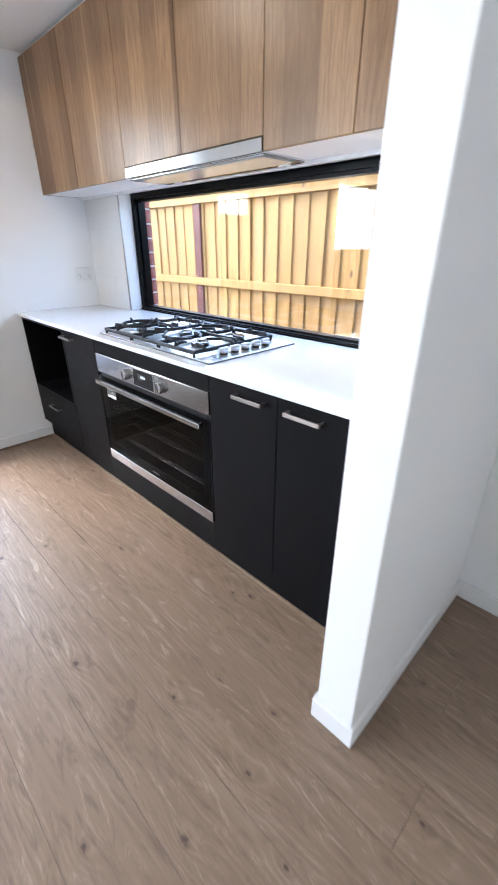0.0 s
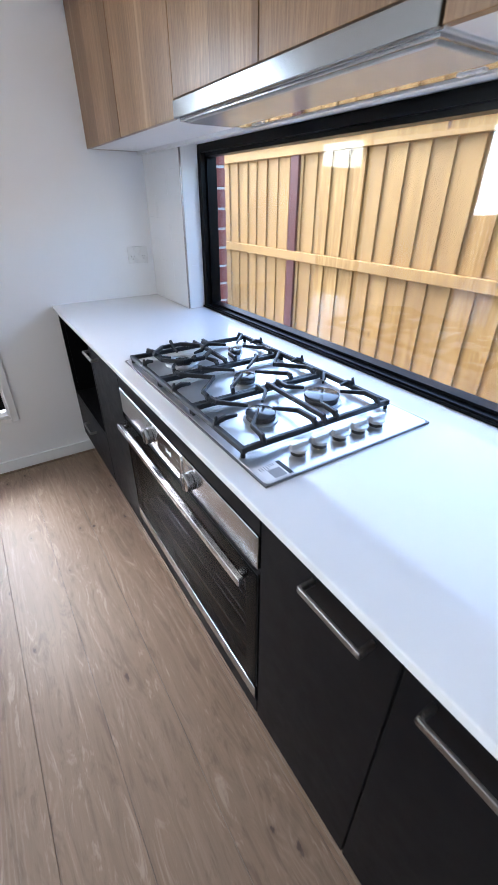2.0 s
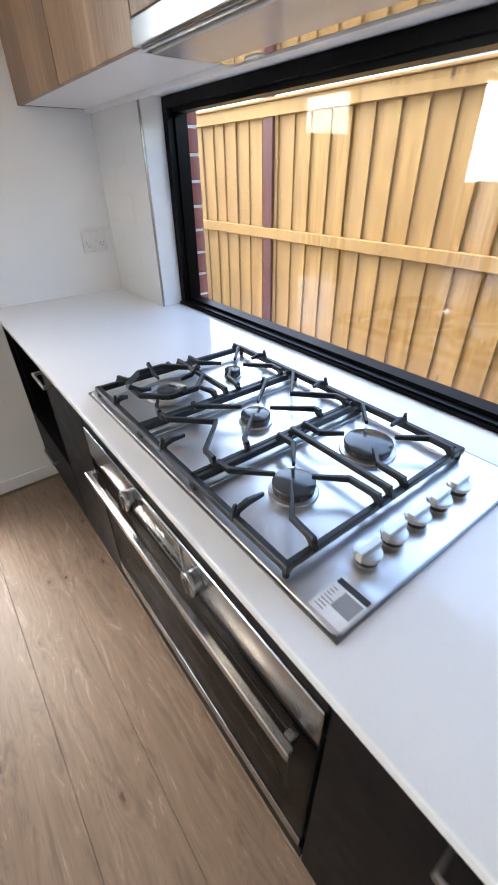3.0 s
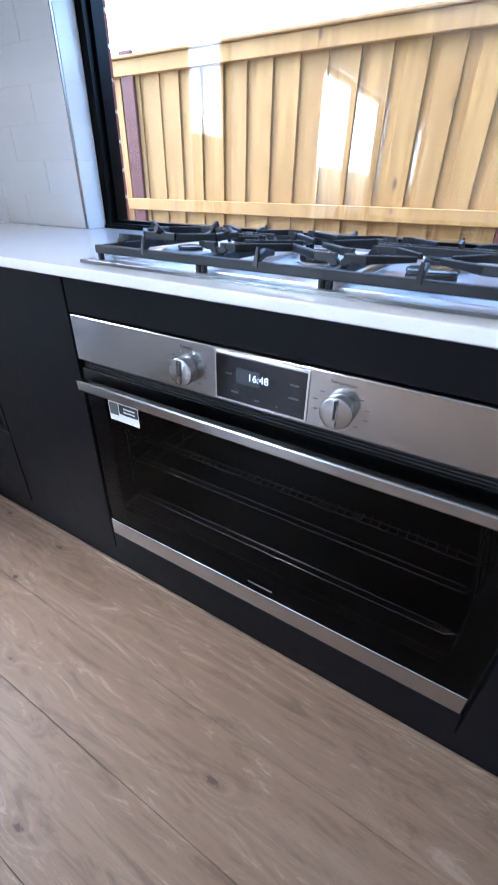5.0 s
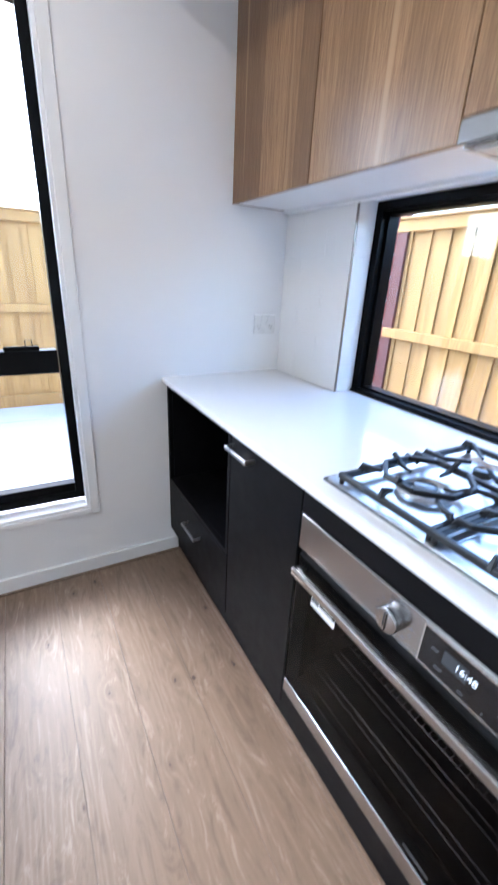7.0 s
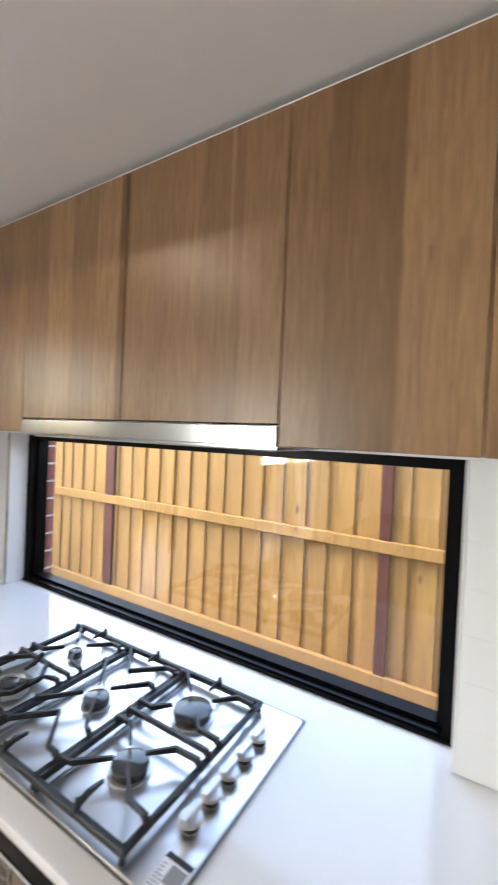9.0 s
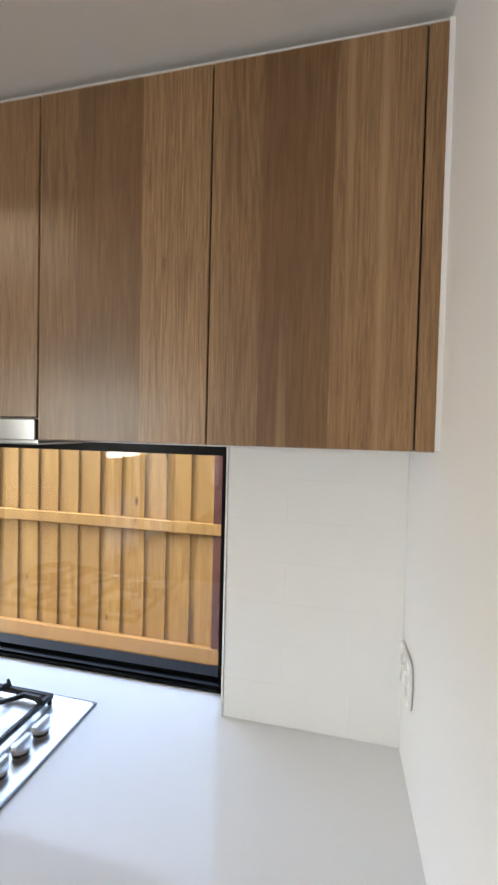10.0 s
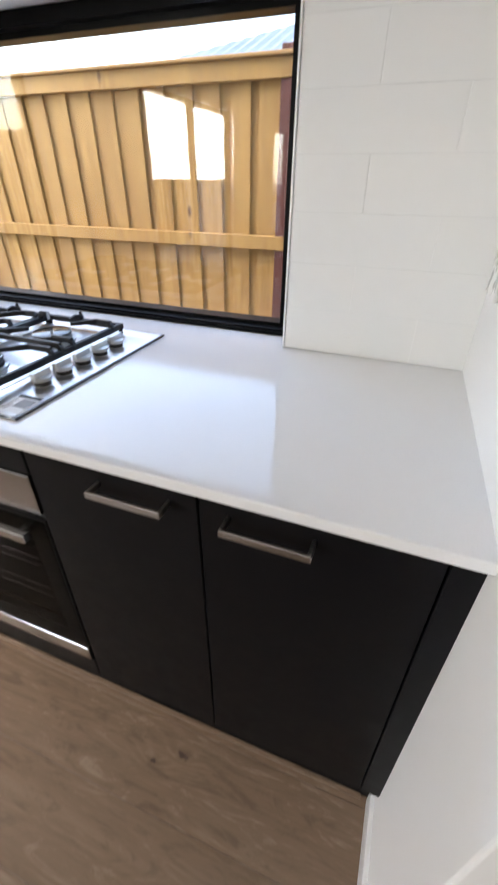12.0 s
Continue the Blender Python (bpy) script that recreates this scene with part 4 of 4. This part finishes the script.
whole("ceiling_scribe", box(0.001, XR - 0.006, CF + 0.003, CF + 0.019, CZ1, CZ1 + 0.005, 0.001), TRIM, "thin white scribe strip over the cabinets", "trim", "structure", at=(1.3, CF, CZ1))
whole("shadow_line_board", box(0.001, XR - 0.001, CF + 0.110, CF + 0.122, CZ1 + 0.001, CEIL_LOW), TRIM, "recessed white shadow line board below the ceiling", "trim", "structure", at=(1.3, CF + 0.03, CZ1))
for bx0, bx1 in ((0.0138, 1.0235), (1.9185, XR + 0.001)):
    whole("soffit_board", box(bx0, bx1, CF + 0.019, -0.025, CZ0 + 0.001, CZ0 + 0.0058), WHITEBOARD, "smooth white board under the wall cabinets", "trim", "structure", at=(bx0, CB, CZ0))
whole("soffit_batten", box(0.002, XR - 0.002, -0.024, -0.001, CZ0 - 0.012, CZ0 + 0.006, 0.001), WHITEBOARD, "white batten under the wall cabinets", "trim", "structure", at=(1.3, -0.01, CZ0))

hood = thing("range_hood", (1.483, -0.15, 1.585), "slim stainless steel range hood under the wall cabinets", "range hood")
part("front_strip", box(1.026, 1.916, CF - 0.004, CF + 0.012, 1.586, 1.628, 0.0015), STEEL_HOOD, hood, "brushed stainless front strip")
part("body", box(1.028, 1.914, CF + 0.012, -0.03, 1.586, 1.630, 0.001), WHITEBOARD, hood)
part("rim", flat_ring(1.032, 1.910, CF + 0.013, -0.031, 0.005, 1.580, 1.587), STEEL_HOOD, hood, "polished steel rim")
part("suction_panel", box(1.046, 1.896, CF + 0.026, -0.084, 1.576, 1.584, 0.002), HOODGREY, hood, "smooth grey suction panel")
part("rear_strip", box(1.040, 1.902, -0.078, -0.038, 1.579, 1.586, 0.0008), MIRROR, hood, "mirror polished steel strip")
for lx in (1.110, 1.800):
    part("lamp_lens", box(lx, lx + 0.055, -0.056, -0.040, 1.576, 1.581, 0.002), PLASTIC, hood, "small unlit lamp lens")


# ---- recessed downlight ----
dl = thing("downlight", (0.83, -1.35, CEIL_HIGH), "small round white recessed ceiling downlight, lit", "ceiling light")
smooth(part("trim_ring", disc((0.83, -1.35, CEIL_HIGH - 0.006), 0.048, 0.006, 40, 0.002), TRIM, dl))
part("lens", disc((0.83, -1.35, CEIL_HIGH - 0.008), 0.036, 0.002, 32), LAMPLENS, dl, "glowing warm white lens")

# ---- power outlets ----
def outlet(base, face, label, slot=None):
    """A double outlet; base is its middle on the wall, face the way out of it (1 or -1 in x)."""
    o = thing("power_outlet", base, label, "power outlet", "double outlets at the bench")
    x, y, z = base
    def slab(d0, d1, y0, y1, z0, z1, bev=0.0):
        a, b = x + face * d0, x + face * d1
        return box(min(a, b), max(a, b), y + y0, y + y1, z + z0, z + z1, bev, 2)
    part("plate", slab(0, 0.009, -0.056, 0.056, -0.0425, 0.0425, 0.003), PLASTIC, o)
    for s in (-1, 1):
        part("rocker", slab(0.008, 0.012, s * 0.016 - 0.006, s * 0.016 + 0.006, 0.010, 0.030, 0.001), PLASTIC, o)
        for dy, dz, w, h in ((-0.007, -0.006, 0.002, 0.007), (0.007, -0.006, 0.002, 0.007), (0, -0.020, 0.002, 0.008)):
            part("socket_slot", slab(0.0088, 0.0093, s * 0.031 + dy - w / 2, s * 0.031 + dy + w / 2, dz - h / 2, dz + h / 2), slot or DARKPLASTIC, o)
    return o


outlet((0.0, -0.087, 1.118), 1, "white double power outlet on the plaster wall")
outlet((XR, -0.082, 1.122), -1, "white double power outlet on the nib wall", PLASTIC)

# ---- outside: ground, fences, neighbour ----
whole("ground", box(-300, 300, -300, 300, -0.60, -0.16), GROUND, "pale gravel ground round the house", "ground", "structure")


def fence(name, length, z0, z1, rails, posts, place, label, plinth=False, bays=0.180):
    """A lapped and capped paling fence built along x with its rails towards -y, then put in place."""
    f = thing(name, (0, 0, 0), label, "fence")
    wide = [mesh_of("paling", box(0, 0.118 + 0.002 * i, 0.0, 0.014, z0, z1 - 0.02 - 0.004 * i, 0.002), PINE, Vector()) for i in range(3)]
    n = int(length / bays)
    for i in range(n):
        # the front boards, then the boards that close the gaps behind them
        for layer, dx in ((0, 0.032), (1, 0.121)):
            ob = new("paling", random.choice(wide))
            ob.parent = f
            ob.location = (i * bays + dx + random.uniform(-0.006, 0.006), layer * 0.016, 0)
            ob.rotation_euler = (random.uniform(-0.002, 0.002), random.uniform(-0.003, 0.003), 0)
    for r0, r1 in rails:
        part("rail", box(0, length, -0.040, -0.001, r0, r1, 0.004), PINE, f)
    part("cap", box(-0.02, length, -0.060, 0.070, z1 - 0.018, z1, 0.004), PINE, f)
    part("cap_board", box(-0.01, length, -0.038, -0.001, z1 - 0.105, z1 - 0.019, 0.003), PINE, f)
    for px, pw in posts:
        part("post", box(px, px + pw, -0.030, -0.002, -0.3, z1 + 0.030, 0.004), POST, f, "dark red stained timber post")
    if plinth:
        part("plinth", box(0, length, -0.045, -0.002, z0, z0 + 0.15, 0.004), PINE, f)
    f.matrix_basis = place
    return f


fence("paling_fence", 9.6, -0.10, 1.815, [(0.885, 0.965), (-0.02, 0.085)], [(1.988, 0.115), (4.655, 0.075), (7.35, 0.10)], pose(-3.0, 1.76, 0), "new lapped pine paling fence with dark red posts")
fence("side_fence", 11.0, -0.10, 1.80, [(0.885, 0.965)], [(2.1, 0.1), (4.8, 0.1), (7.5, 0.1)], pose(-3.10, -9.2, 0, 0, 0, 90), "new lapped pine paling fence across the patio", plinth=True)

# patio slabs beside the tall windows
slabs = thing("patio", (-1.6, -4, -0.16), "pale concrete patio slabs beside the house", "paving", kind="structure")
for i in range(6):
    for j in range(14):
        x0, y0 = -3.02 + i * 0.48, -7.6 + j * 0.62
        part("slab", box(x0, x0 + 0.474, y0, y0 + 0.614, -0.16, -0.06 + random.uniform(-0.0015, 0.0015), 0.004), PAVER, slabs)

# brick skin outside the splashback window
skin = wall_with("brick_wall", "x", 0.18, 0.242, -0.25, RX, -0.16, 2.75, [(WX0 - 0.03, WX1 + 0.03, 0.82, 1.66)], MORTAR, "red face brick outer wall with pale mortar")
skin["category"] = "brick wall"
bm_full = mesh_of("brick", box(0, 0.230, -0.003, 0.070, 0, 0.076, 0.003), BRICK, Vector())
bm_half = mesh_of("brick", box(0, 0.110, -0.003, 0.070, 0, 0.076, 0.003), BRICK, Vector())
for r in range(10):
    z = 0.832 + r * 0.086
    for side in (0, 1):
        for k in range(3):
            half = (r % 2 == 0) and k == 0
            w = 0.110 if half else 0.230
            run = (0 if k == 0 else ((0.12 if r % 2 == 0 else 0.24) + (k - 1) * 0.24))
            x = (WX0 - 0.027 - run - w) if side == 0 else (WX1 + 0.027 + run)
            ob = new("brick", bm_half if half else bm_full)
            ob.parent = skin
            ob.location = (x, 0.176, z)
whole("roof_eave", box(-0.6, RX + 0.6, RY - 0.5, 0.34, 2.75, 2.95), RENDER, "house eave and roof edge", "roof", "structure")

# neighbour's house beyond the fence
nb = thing("neighbour_house", (0.4, 13.0, -0.16), "neighbouring house with a blue-grey metal roof", "house")
part("wall", box(-5.6, 6.4, 9.0, 17.0, -0.16, 2.75), RENDER, nb)
rf = bmesh.new()
N = 90
ridge_z, eave_z = 4.6, 2.75
xs = [-6.2 + 13.2 * i / N for i in range(N + 1)]
rows = []
for i, x in enumerate(xs):
    inset = min(x + 6.2, 7.0 - x, 4.6) / 4.6
    zt = eave_z + (ridge_z - eave_z) * inset
    yt = 8.4 + 4.6 * inset
    lift = 0.03 if i % 2 else 0.0
    rows.append((rf.verts.new((x, 8.4, eave_z + lift)), rf.verts.new((x, yt, zt + lift)), rf.verts.new((x, 17.6 - (yt - 8.4), zt + lift)), rf.verts.new((x, 17.6, eave_z + lift))))
for a, b in zip(rows, rows[1:]):
    for k in range(3):
        rf.faces.new((a[k], b[k], b[k + 1], a[k + 1]))
part("roof", rf, ROOF, nb, "blue-grey corrugated metal roof")
part("gutter", box(-6.25, 7.05, 8.28, 8.42, eave_z - 0.12, eave_z + 0.02, 0.02), GUTTER, nb)

# ---- splashback tiles ----
def tile_row(x0, x1, phase):
    """Cuts 300 mm tiles to a run, joints at the given phase."""
    cuts = [x0] + [phase + 0.3 * k for k in range(-12, 12) if x0 + 0.012 < phase + 0.3 * k < x1 - 0.012] + [x1]
    return list(zip(cuts, cuts[1:]))


for x0, x1 in ((-0.001, WX0 - 0.003), (WX1 + 0.003, XR + 0.001)):
    part("grout", box(x0, x1, 0.0013, 0.0075, 0.901, 1.590), GROUT, back)
    for r in range(7):
        z0, z1 = 0.9025 + r * 0.1, min(0.9025 + (r + 1) * 0.1, 1.592)
        for a, b in tile_row(x0, x1, 2.538 if r % 2 == 0 else 2.388):
            part("tile", box(a + 0.0013, b - 0.0013, 0.0, 0.0078, z0 + 0.00005, z1 - 0.00005, 0.00025), TILE, back)
for r in range(7):
    z0, z1 = 0.9025 + r * 0.1, min(0.9025 + (r + 1) * 0.1, 1.592)
    for x0, x1 in ((WX0 - 0.003, WX0 + 0.0035), (WX1 - 0.0035, WX1 + 0.003)):
        part("tile", box(x0, x1, 0.0075, 0.0872, z0 + 0.00005, z1 - 0.00005, 0.00025), TILE, back)

# ---- floor planks ----
PW, JOINT = 0.190, -0.930
y = JOINT + 5 * PW
rnd = random.Random(7)
while y > RY:
    y1, y0 = min(y, 0.006), max(y - PW, RY)
    x = -rnd.uniform(0.02, 0.38)
    while x < RX and y1 > y0:
        a, b = max(x, 0.001), min(x + 3.2, RX - 0.001)
        if b - a > 0.02:
            part("plank", box(a + 0.0005, b - 0.0005, y0 + 0.0005, y1 - 0.0005, -0.012, 0.0, 0.0007), FLOOR, floor)
        x += 3.2
    y -= PW
